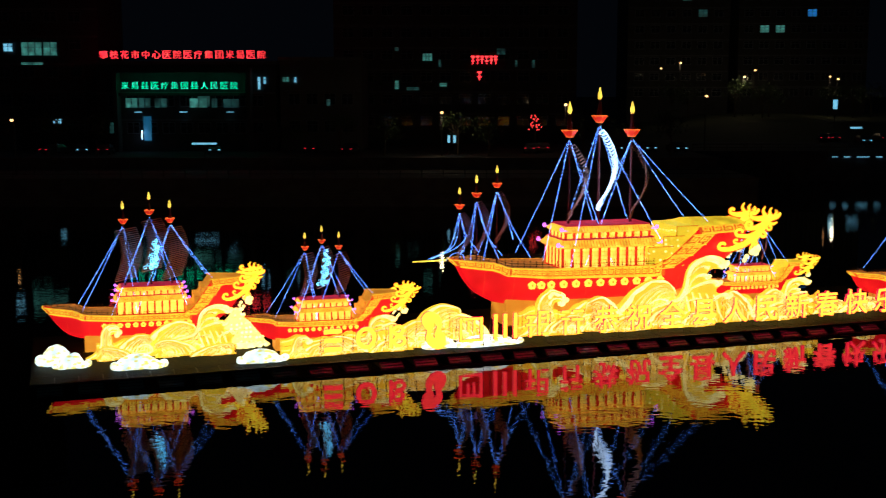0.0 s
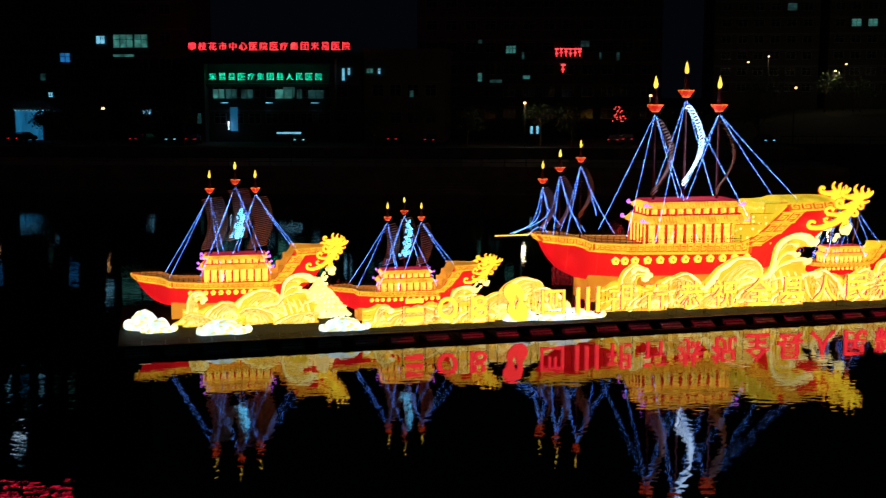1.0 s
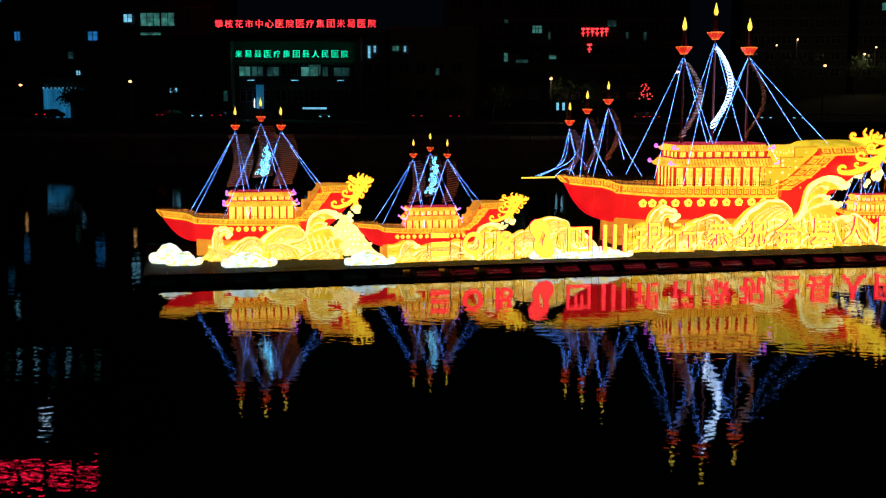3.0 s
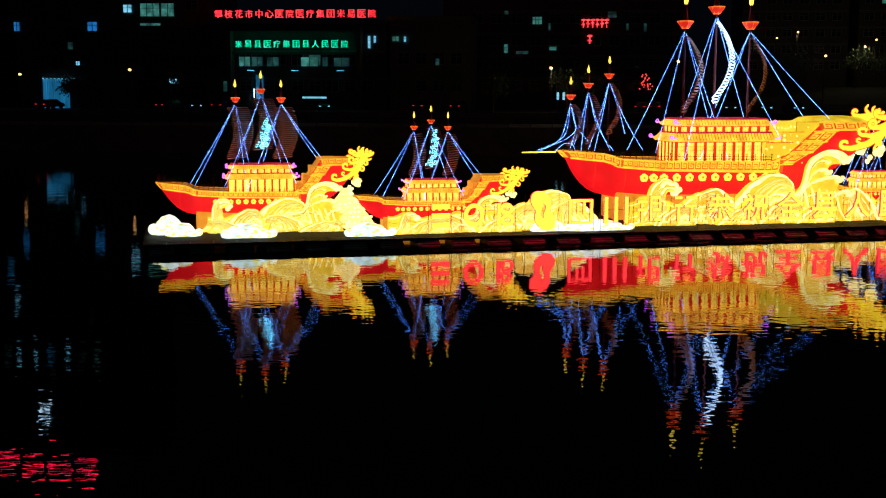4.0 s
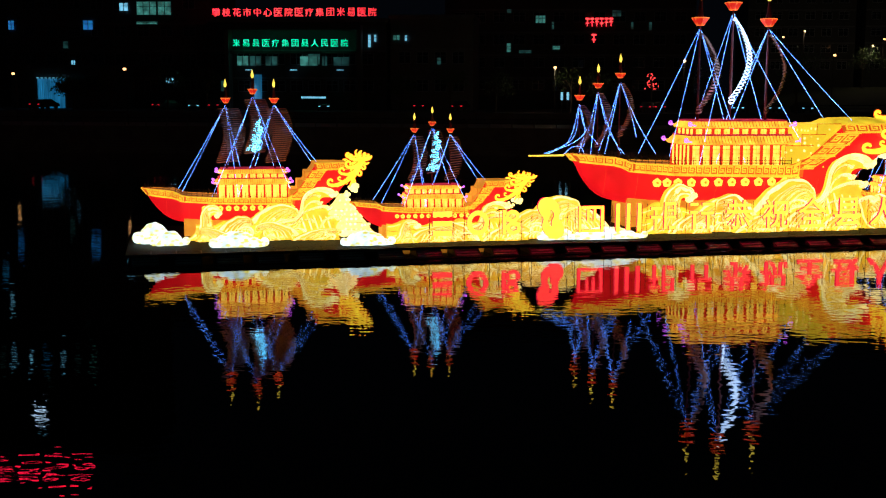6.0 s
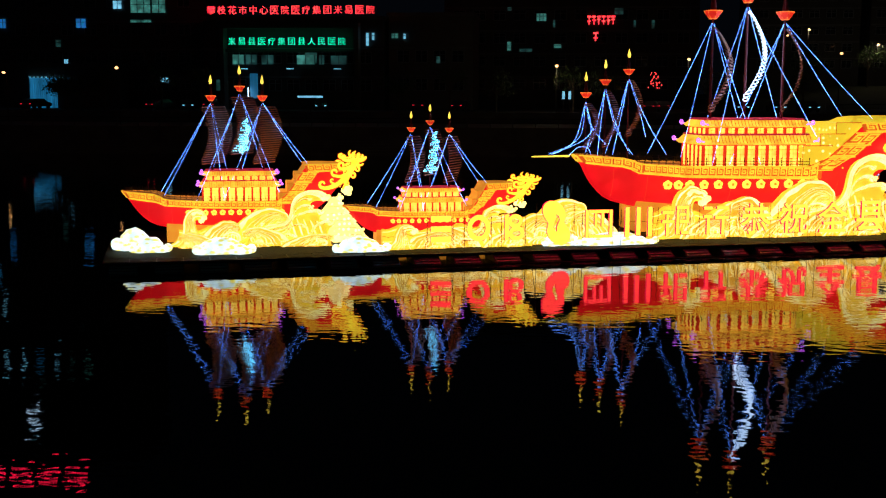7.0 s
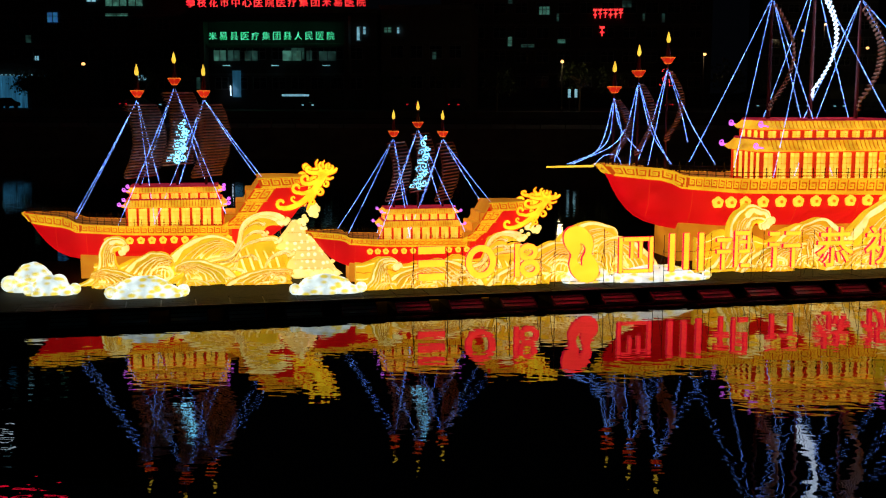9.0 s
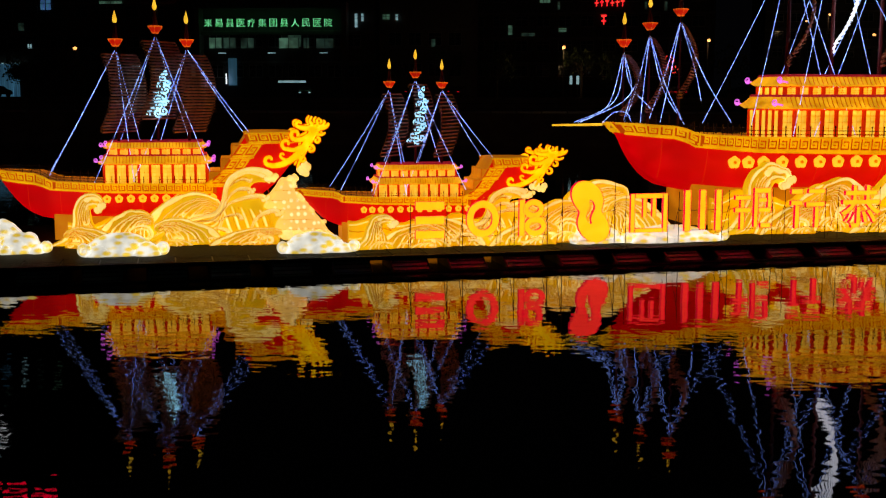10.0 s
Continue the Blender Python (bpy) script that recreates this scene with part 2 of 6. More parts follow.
def lathe(bm, prof, n=10, c=(0, 0, 0)):
    """Turns a profile of (radius, height) about z."""
    rings = [[bm.verts.new((c[0] + r * math.cos(a), c[1] + r * math.sin(a), c[2] + z)) for a in (2 * math.pi * (j + 0.5) / n for j in range(n))] for r, z in prof]
    for a, b in zip(rings, rings[1:]):
        for j in range(n):
            bm.faces.new((a[j], a[(j + 1) % n], b[(j + 1) % n], b[j]))
    bm.faces.new(rings[0][::-1])
    bm.faces.new(rings[-1])


def spline(pts, n):
    """Catmull-Rom through pts, n samples."""
    p = [np.array(q, float) for q in pts]
    p = [2 * p[0] - p[1]] + p + [2 * p[-1] - p[-2]]
    out = []
    for s in np.linspace(0, len(pts) - 1 - 1e-9, n):
        i = int(s)
        t = s - i
        a, b, c, d = p[i:i + 4]
        out.append(0.5 * (2 * b + (c - a) * t + (2 * a - 5 * b + 4 * c - d) * t * t + (3 * b - a - 3 * c + d) * t ** 3))
    return out


def pillow(bm, outline, y0, y1, puff):
    """A closed outline in (x, z) as a cushion between y0 (front) and y1: front face drawn in and pushed out."""
    n = len(outline)
    c = np.mean(outline, axis=0)
    back = [bm.verts.new((x, y1, z)) for x, z in outline]
    front = [bm.verts.new((x, y0, z)) for x, z in outline]
    for i in range(n):
        j = (i + 1) % n
        bm.faces.new((front[i], front[j], back[j], back[i]))
    r = bmesh.ops.triangle_fill(bm, use_beauty=True, use_dissolve=False, edges=[bm.edges.get((front[i], front[(i + 1) % n])) for i in range(n)])
    faces = [g for g in r["geom"] if isinstance(g, bmesh.types.BMFace)]
    r2 = bmesh.ops.inset_region(bm, faces=faces, thickness=puff * 1.2, depth=0.0, use_even_offset=False)
    moved = {v for f in faces for v in f.verts}
    for v in moved:
        v.co.y -= puff
    bmesh.ops.triangle_fill(bm, use_beauty=True, use_dissolve=False, edges=[bm.edges.get((back[i], back[(i + 1) % n])) for i in range(n)])
    bmesh.ops.recalc_face_normals(bm, faces=bm.faces[:])


# ---- the pontoon's own axes: u along it, v away from its front edge ----
PONTOON = Matrix.Translation((0, 54.0, 0)) @ Matrix.Rotation(math.atan2(0.2741, 0.9617), 4, "Z")
TOP = 0.42


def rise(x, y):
    """A plan place's height over the water, fitted to the camera's view."""
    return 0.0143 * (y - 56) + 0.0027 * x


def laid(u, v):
    """A place of the plan, slid down the camera's line of sight to the water's level, and its scale."""
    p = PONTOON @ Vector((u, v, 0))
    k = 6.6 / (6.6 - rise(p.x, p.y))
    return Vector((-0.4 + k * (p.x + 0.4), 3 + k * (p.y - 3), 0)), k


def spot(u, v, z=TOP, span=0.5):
    """The pose of a thing on the pontoon at u, v that reaches along it by span, moved and scaled to fit the camera's
    view.
    """
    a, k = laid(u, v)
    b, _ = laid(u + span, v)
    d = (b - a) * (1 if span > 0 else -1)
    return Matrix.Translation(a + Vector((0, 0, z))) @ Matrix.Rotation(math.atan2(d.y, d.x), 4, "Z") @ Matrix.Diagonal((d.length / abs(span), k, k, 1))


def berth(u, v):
    """The pose of a ship, raised or sunk to fit the camera's view."""
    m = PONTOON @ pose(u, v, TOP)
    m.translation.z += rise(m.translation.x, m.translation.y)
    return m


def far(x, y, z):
    """The pose of a far-bank thing, lifted to fit the camera's view."""
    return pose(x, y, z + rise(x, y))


# ---- structure: water, far bank, street ----
def sheet(name, x0, x1, y0, y1, z, material, label, thick=0.0):
    bm = bmesh.new()
    if thick:
        box(bm, x0, x1, y0, y1, z - thick, z)
    else:
        bm.faces.new([bm.verts.new(p) for p in ((x0, y0, z), (x1, y0, z), (x1, y1, z), (x0, y1, z))])
    return tagged(part(name, bm, material), label, name, kind="structure")


STREET, QUAY = 4.4, 3.0
sheet("water", -1500, 1500, -600, 168.2, 0.0, WATER, "still dark river water with fine ripples")
sheet("ground", -1500, 1500, 168.6, 2500, STREET, ASPHALT, "dark asphalt street and ground of the far bank", 6.0)
sheet("pavement", -1500, 36, 150.6, 168.6, STREET, ASPHALT, "dark asphalt street along the far bank", 6.0)
sheet("promenade", -1500, 36, 133.6, 150.2, QUAY, CONCRETE, "grey concrete promenade over the river", 6.0)


def embankment(x0, x1, y, top, foot):
    """A concrete river wall with steps at its foot and a railing on top."""
    bm = bmesh.new()
    box(bm, x0, x1, y - 0.6, y + 0.4, -1.0, top + 0.05)
    ob = tagged(part("embankment", bm, CONCRETE), "grey concrete river embankment with low steps", "embankment", kind="structure")
    for i in range(foot):
        bm = bmesh.new()
        box(bm, x0, x1, y - 0.6 - 0.5 * (foot - i), y - 0.6 - 0.5 * (foot - 1 - i), -1.0, 0.25 + 0.3 * i)
        part("step", bm, CONCRETE, ob)
    bm = bmesh.new()
    box(bm, -0.06, 0.06, -0.06, 0.06, 0, 1.0)
    post = mesh_of("post", bm, CONCRETE)
    a, b = max(x0, -100), min(x1, 100)
    for i in range(int((b - a) / 2.5) + 1):
        part("post", post, None, ob, at=pose(a + i * 2.5, y, top + 0.05))
    bm = bmesh.new()
    box(bm, a, b, y - 0.04, y + 0.04, top + 0.95, top + 1.05)
    box(bm, a, b, y - 0.02, y + 0.02, top + 0.5, top + 0.56)
    part("rail", bm, DARK_STEEL, ob)


embankment(-400, 36.0, 133.2, QUAY, 5)
embankment(36.5, 400, 168.2, STREET, 0)
for name, x0, x1, y0, y1, z in (("retaining_wall", -400, 36.0, 150.2, 150.6, STREET), ("quay_end_wall", 36.0, 36.5, 132.6, 168.6, QUAY)):
    bm = bmesh.new()
    box(bm, x0, x1, y0, y1, -1.0, z + 0.05)
    tagged(part(name, bm, CONCRETE), "grey concrete retaining wall of the street", "wall", kind="structure")


# ---- the floating pontoon ----
def pontoon():
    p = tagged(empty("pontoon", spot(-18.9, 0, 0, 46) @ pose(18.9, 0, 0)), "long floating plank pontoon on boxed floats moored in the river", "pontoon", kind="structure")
    bm = bmesh.new()
    box(bm, -18.9, 47, 0.05, 10.5, TOP - 0.12, TOP - 0.035)
    part("deck_frame", bm, DARK_STEEL, p)
    bm = bmesh.new()
    box(bm, -18.95, 47.05, -0.03, 0.05, TOP - 0.13, TOP - 0.01)
    part("edge_beam", bm, DARK_STEEL, p)
    bm = bmesh.new()
    box(bm, -0.48, 0.48, 0.06, 0.34, TOP - 0.035, TOP)
    plank = mesh_of("plank", bm, PLANK)
    for i in range(66):
        for j in range(4):
            part("plank", plank, None, p, at=pose(-18.4 + i, 0.3 * j, random.uniform(-0.004, 0.004)))
    bm = bmesh.new()
    box(bm, -18.9, 47, 1.27, 10.5, TOP - 0.035, TOP - 0.004)
    part("rear_deck", bm, PLANK, p)
    # floats; a made-up rake past the deck's edge lets their bows catch light
    bm = bmesh.new()
    prof = ((-0.64, -0.3), (-0.62, 0.02), (0.0, TOP - 0.13), (1.3, TOP - 0.13), (1.3, -0.3))
    ends = [[bm.verts.new((x, y, z)) for y, z in prof] for x in (-0.52, 0.52)]
    for a in range(5):
        b = (a + 1) % 5
        bm.faces.new((ends[0][a], ends[0][b], ends[1][b], ends[1][a]))
    bm.faces.new(ends[0][::-1])
    bm.faces.new(ends[1])
    bmesh.ops.recalc_face_normals(bm, faces=bm.faces[:])
    shell = mesh_of("shell", bm, FLOAT)
    bm = bmesh.new()
    for t in (0.08, 0.4, 0.72):
        y, z = -0.62 + 0.62 * t, 0.02 + (TOP - 0.15) * t
        tube(bm, [(-0.53, y - 0.01, z + 0.005), (0.53, y - 0.01, z + 0.005)], 0.016, 4)
    for x in (-0.53, 0.53):
        tube(bm, [(x, -0.66, -0.1), (x, -0.63, 0.03), (x, -0.02, TOP - 0.12)], 0.02, 4)
    strap = mesh_of("strap", bm, DARK_STEEL)
    for i in range(40):
        f = part("float", shell, None, p, at=pose(-18.1 + i * 1.66, 0, 0))
        part("strap", strap, None, f)
    for v in (3.5, 6.0, 8.8):
        bm = bmesh.new()
        for i in range(40):
            box(bm, -18.6 + i * 1.66, -17.6 + i * 1.66, v, v + 1.2, -0.35, TOP - 0.125)
        tagged(part("rear_floats", bm, FLOAT, p), kind="stuff")
    bm = bmesh.new()
    tube(bm, [(-18.5, -0.85, 0.03)] + [(-18.5 + 1.3 * i, -0.85 - 0.03 * (i % 2), 0.02) for i in range(1, 50)], 0.025, 5)
    part("mooring_cable", bm, DARK_STEEL, p)


pontoon()

# ---- dragon ships ----
XK = (0, 1.3, 1.65, 3.22, 6.42, 6.85, 7.75, 9.1, 10.35)
ZK = (1.15, 1.92, 2.25, 2.78, 3.84, 4.35)
FRET_PATH = ((0.0, 0.14), (0.86, 0.14), (0.86, 0.86), (0.16, 0.86), (0.16, 0.4), (0.58, 0.4), (0.58, 0.62), (0.36, 0.62))


def ip(x, ks, vs):
    """Piecewise linear, running on past both ends."""
    if x <= ks[0]:
        return vs[0] + (x - ks[0]) * (vs[1] - vs[0]) / (ks[1] - ks[0])
    if x >= ks[-1]:
        return vs[-1] + (x - ks[-1]) * (vs[-1] - vs[-2]) / (ks[-1] - ks[-2])
    return float(np.interp(x, ks, vs))


def band_bottom(x):
    return ip(x, (0, 1.25, 1.6, 3.25, 6.6), (2.38, 2.25, 2.1, 2.0, 1.92))


def hull_top(x):
    return float(np.interp(x, (0, 1.25, 1.65, 3.25, 6.4, 6.6, 6.85, 7.75, 9.1, 9.4), (2.68, 2.58, 2.36, 2.27, 2.23, 2.36, 2.58, 3.84, 3.84, 3.78)))


def hull_bottom(x):
    return float(np.interp(x, (0, 0.2, 0.4, 0.6, 0.8, 1.0, 1.25, 1.6, 2, 6.4, 6.9, 7.4, 7.8, 8.2, 8.9, 9.4), (2.7, 2.36, 2.02, 1.74, 1.51, 1.35, 1.22, 1.15, 1.13, 1.13, 1.2, 1.37, 1.59, 1.85, 2.37, 3.3)))


def spiral(cx, cz, r, a0, turns, shrink=0.25, n=18):
    """Points of a curl round (cx, cz), from radius r inwards."""
    out = []
    for i in range(n):
        t = i / (n - 1)
        a = radians(a0) + 2 * math.pi * turns * t
        q = r * (1 - t * (1 - shrink))
        out.append((cx + q * math.cos(a), cz + q * math.sin(a)))
    return out


def dragon_strokes():
    """The dragon's head, neck, mane and whiskers as tapering strokes: points in the ship's side view and a half-width."""
    s = []
    s.append((spline([(9.9, 3.9), (9.72, 3.58), (9.45, 3.22), (9.1, 2.93), (8.75, 2.79), (8.5, 2.77)], 18) + spiral(8.42, 2.95, 0.17, -75, -0.8, 0.45, 10), (0.19, 0.05)))
    s.append((spline([(9.55, 3.4), (9.25, 3.27), (9.02, 3.3)], 8) + spiral(8.98, 3.47, 0.17, -90, -0.85, 0.4, 12), (0.1, 0.05)))
    s.append((spline([(9.25, 3.03), (8.98, 2.94), (8.85, 3.0)], 8) + spiral(8.86, 3.1, 0.09, -120, -0.7, 0.4, 8), (0.07, 0.035)))
    s.append((spline([(9.78, 3.75), (9.52, 3.62), (9.32, 3.6)], 8) + spiral(9.29, 3.77, 0.17, -90, -0.9, 0.4, 12), (0.12, 0.055)))
    s.append((spline([(9.85, 4.0), (9.62, 3.97), (9.44, 4.0)], 8) + spiral(9.41, 4.12, 0.11, -90, -0.8, 0.4, 9), (0.12, 0.05)))
    s.append((spline([(9.74, 3.84), (9.94, 3.96), (10.1, 4.02)], 8), (0.22, 0.15)))
    s.append((spline([(10.0, 4.0), (10.18, 4.0), (10.31, 4.05), (10.39, 4.15)], 9), (0.15, 0.05)))
    s.append((spline([(10.16, 4.06), (10.25, 4.17), (10.19, 4.24)], 7), (0.065, 0.03)))
    s.append((spline([(9.95, 3.82), (10.12, 3.76), (10.28, 3.83)], 8), (0.09, 0.035)))
    s.append((spline([(9.86, 4.06), (9.76, 4.22), (9.84, 4.37)], 8), (0.09, 0.03)))
    s.append((spline([(10.02, 4.1), (10.0, 4.23), (10.08, 4.32)], 7), (0.075, 0.03)))
    s.append((spiral(9.98, 3.58, 0.11, 90, -0.9, 0.4, 10), (0.065, 0.035)))
    s.append((spiral(9.78, 3.3, 0.13, 100, -0.95, 0.38, 12), (0.068, 0.04)))
    s.append((spiral(9.52, 2.98, 0.12, 120, 0.95, 0.4, 12), (0.06, 0.035)))
    s.append((spline([(9.7, 3.5), (9.6, 3.2), (9.42, 2.9), (9.32, 2.68)], 9), (0.07, 0.04)))
    return s


def ship(label, u, v, xv, zv, beam, cabin, masts, lit=(), motif=(), small=(), bays=9, sail_turn=56.0, crown=0.05, motif_top=0.4, roof_silk=CASTLE_ORANGE):
    """A lantern ship with a dragon's head. xv, zv: its own lengths and heights for XK, ZK; beam: half its width;
    cabin: x0, x1, half depth and five heights; masts: x and height of each bowl."""
    root = tagged(empty("dragon_ship", berth(u, v)), label, "lantern ship", "lantern ships on the pontoon")
    k = (xv[-1] / 10.35 + (zv[3] - zv[0]) / 1.63) / 2

    def X(x):
        return ip(x, XK, xv)

    def Z(z):
        return ip(z, ZK, zv) - TOP

    def half(x):
        return beam * float(np.interp(x, (0, 0.6, 1.5, 3, 6.5, 7.75, 9.1, 9.4), (0.14, 0.5, 0.86, 1, 1, 0.92, 0.5, 0.3)))

    def girth(x, z):
        zb, zt = hull_bottom(x), hull_top(x)
        f = min(1, max(0, (z - zb) / max(0.05, zt - zb)))
        return float(np.interp(f, (0, 0.1, 0.3, 0.6, 1), (0.55, 0.68, 0.84, 0.94, 1)))

    def side(x, z, off, sgn=-1):
        return Vector((X(x), sgn * (half(x) * girth(x, z) + off), Z(z)))

    # red silk hull
    bm = bmesh.new()
    xs = [0.0, 0.1, 0.2, 0.3, 0.4, 0.5, 0.6, 0.7, 0.8, 0.9, 1.0, 1.12, 1.25, 1.42, 1.6, 1.8, 2.0] + [2.4 + 0.4 * i for i in range(10)] + [6.4, 6.6, 6.85, 7.15, 7.45, 7.75, 8.2, 8.6, 9.1, 9.4]
    rings = []
    for x in xs:
        zb, zt = hull_bottom(x), hull_top(x)
        row = [side(x, zb + (zt - zb) * f, 0, -1) for f in (1, 0.8, 0.6, 0.4, 0.2, 0.0)] + [side(x, zb + (zt - zb) * f, 0, 1) for f in (0.0, 0.2, 0.4, 0.6, 0.8, 1)]
        rings.append([bm.verts.new(p) for p in row])
    for a, b in zip(rings, rings[1:]):
        for i in range(11):
            bm.faces.new((a[i], a[i + 1], b[i + 1], b[i]))
    bm.faces.new(rings[0])
    bm.faces.new(rings[-1][::-1])
    bmesh.ops.recalc_face_normals(bm, faces=bm.faces[:])
    for f in bm.faces:
        f.smooth = len(f.verts) == 4
    part("hull", bm, RED_SILK, root)
    # seams of the silk on the hull
    for x in (0.95, 1.9, 3.1, 4.4, 5.7, 7.2, 8.4):
        zb, zt = hull_bottom(x) + 0.05, min(band_bottom(x), hull_top(x)) - 0.05
        for sgn in (-1, 1):
            bm = bmesh.new()
            tube(bm, [side(x, zb + (zt - zb) * t / 4, 0.004, sgn) for t in range(5)], 0.007 * k, 4)
            part("seam", bm, COLUMN, root)
    # gold plate across the stern, with the band's height
    bm = bmesh.new()
    a, b = band_bottom(0) + 0.02, hull_top(0) + 0.02
    row = [bm.verts.new((X(0.2 if z == a else 0) - o, s * (half(0) + 0.1 * k), Z(z))) for z, o in ((a, 0.0), (a, 0.05 * k), (b, 0.05 * k), (b, 0.0)) for s in (-1, 1)]
    for q in ((0, 1, 3, 2), (2, 3, 5, 4), (4, 5, 7, 6), (0, 2, 4, 6), (1, 7, 5, 3)):
        bm.faces.new([row[c] for c in q])
    bmesh.ops.recalc_face_normals(bm, faces=bm.faces[:])
    part("stern_band", bm, GOLD_SILK, root)

    # deck inside the bulwark; both are given a dim glow of their own
    bm = bmesh.new()
    ds = [x for x in xs if x <= 6.6]
    rows = [[bm.verts.new((X(x), s * half(x) * 0.985, Z(hull_top(x)) - 0.09 * k)) for s in (-1, 1)] for x in ds]
    for a, b in zip(rows, rows[1:]):
        bm.faces.new((a[0], b[0], b[1], a[1]))
    part("deck", bm, DECK, root)
    for sgn in (-1, 1):
        bm = bmesh.new()
        rows = [[bm.verts.new((X(x), sgn * half(x) * 0.98, Z(hull_top(x)) - o * k)) for o in (0.1, -0.012)] for x in ds]
        for a, b in zip(rows, rows[1:]):
            bm.faces.new((a[0], b[0], b[1], a[1]))
        part("bulwark", bm, DECK, root)

    # gold band with key fret on both sides and across the stern
    for sgn in (-1, 1):
        bm = bmesh.new()
        bx = [0.02 + 6.7 * i / 34 for i in range(35)]
        quads = []
        for x in bx:
            a, b = band_bottom(x), min(hull_top(x), 3.0)
            lift, slant = 0.07 * k * max(0, 1 - x / 0.6), 0.2 * max(0, 1 - x / 0.8)
            quads.append([bm.verts.new(side(x + (slant if z == a else 0), z, o + (lift if o > 0 else 0), sgn)) for z, o in ((a, 0.0), (a, 0.03 * k), (b + 0.02, 0.03 * k), (b + 0.02, -0.05 * k))])
        for a, b in zip(quads, quads[1:]):
            for i in range(3):
                bm.faces.new((a[i], b[i], b[i + 1], a[i + 1]) if sgn < 0 else (a[i], a[i + 1], b[i + 1], b[i]))
        bm.faces.new(quads[0] if sgn > 0 else quads[0][::-1])
        band = part("gold_band", bm, BAND_BACK, root)

        def on_band(s, h, o):
            x = 0.06 + 6.56 * s
            a, b = band_bottom(x), min(hull_top(x), 3.0)
            lift, slant = 0.07 * k * max(0, 1 - x / 0.6), 0.2 * max(0, 1 - x / 0.8)
            return side(x + slant * (1 - h), a + (b - a) * h, 0.03 * k + o + lift, sgn)

        bm = bmesh.new()
        fret(bm, on_band, 6, 0.01, 0.25, 0.15)
        fret(bm, on_band, 24 if k > 1.2 else 20, 0.26, 1.0, 0.15)
        part("key_fret", bm, GOLD_SILK, band)
        for h in (0.0, 1.0):
            bm = bmesh.new()
            tube(bm, [on_band(i / 30, h, 0.0) for i in range(31)], 0.022 * k, 5)
            part("band_rim", bm, GOLD_SILK, band)

        # castle side: stepped band up the slope and along the top
        bm = bmesh.new()

        def on_step(i):
            def fn(s, h, o):
                z = 2.14 + 0.45 * (i + h * 0.97)
                lean = 6.62 + (z - 2.36) / 0.9 if z < 2.58 else 6.86 + (z - 2.58) / 1.4
                x = lean + (0.62 + 0.06 * i) * s
                return side(x, min(z, hull_top(x) - 0.01), 0.025 * k + o, sgn)
            return fn

        def on_top(s, h, o):
            x = 7.62 + 1.62 * s + (1 - h) * 0.1
            return side(x, 3.5 + 0.33 * h - (0.02 if x < 7.75 else 0), 0.03 * k + o, sgn)

        steps = [on_step(i) for i in range(3)]
        for fn, n in [(f, 5) for f in steps] + [(on_top, 8)]:
            g = [[bm.verts.new(fn(i / n, h, 0)) for h in (0, 0.5, 1)] for i in range(n + 1)]
            for a, b in zip(g, g[1:]):
                for i in range(2):
                    bm.faces.new((a[i], b[i], b[i + 1], a[i + 1]) if sgn < 0 else (a[i], a[i + 1], b[i + 1], b[i]))
        cband = part("castle_band", bm, BAND_BACK, root)
        bm = bmesh.new()
        for f in steps:
            fret(bm, f, 2, 0.06, 0.98, 0.15)
        fret(bm, on_top, 4, 0.05, 0.95, 0.14)
        part("key_fret", bm, GOLD_SILK, cband)
        for fn in steps + [on_top]:
            for h in (0, 1):
                bm = bmesh.new()
                tube(bm, [fn(i / 12, h, 0.0) for i in range(13)], 0.018 * k, 5)
                part("band_rim", bm, GOLD_SILK, cband)

        # the dragon, a cut-out standing on the bow's side
        bm = bmesh.new()
        rim = bmesh.new()
        for pts, (w0, w1) in dragon_strokes():
            n = len(pts)
            rs = [(w0 + (w1 - w0) * (i / (n - 1)) ** 0.8) * 0.8 * k * (0.55 if i == 0 else 1.0) for i in range(n)]
            rs[-1] *= 0.6
            pp = [Vector((X(x), sgn * (half(min(x, 9.0)) * (1 if x < 9.2 else 0.98) + 0.07 * k), Z(z))) for x, z in pts]
            tube(bm, pp, rs, 8, flat=0.5)
            tube(rim, pp, [r * 1.2 + 0.008 * k for r in rs], 6, flat=0.12)
        bmesh.ops.create_icosphere(bm, subdivisions=2, radius=0.06 * k, matrix=Matrix.Translation((X(10.0), sgn * (half(9.0) + 0.14 * k), Z(4.06))))
        d = part("dragon_head", bm, DRAGON, root, "gold silk dragon head with scrolled mane and red rim")
        part("rim", rim, DRAGON_RIM, d)

        # foam scrolls under the stem
        bm = bmesh.new()
        for x, z, r in ((9.5, 2.55, 0.13), (9.66, 2.7, 0.14), (9.62, 2.5, 0.12), (9.3, 2.32, 0.09), (9.22, 2.18, 0.08)):
            bmesh.ops.create_icosphere(bm, subdivisions=2, radius=r * k, matrix=Matrix.Translation((X(x), sgn * half(9.0) * 0.9, Z(z))) @ Matrix.Diagonal((1, 0.5, 1, 1)))
        part("foam_scroll", bm, FOAM, root)

    # castle: sloping aft face, three terraces and a crowned top
    bm = bmesh.new()
    cx = [6.42, 6.6, 6.85, 7.15, 7.45, 7.75, 8.2, 8.7, 9.1, 9.4]
    crown *= zv[-2] - zv[2]
    rows = []
    for x in cx:
        c = crown * min(1, max(0, (x - 7.2) / 0.6)) * min(1, max(0.3, (9.7 - x) / 0.8))
        rows.append([bm.verts.new((X(x), half(x) * t, Z(hull_top(x)) + c * (1 - t * t))) for t in (-1, -0.5, 0, 0.5, 1)])
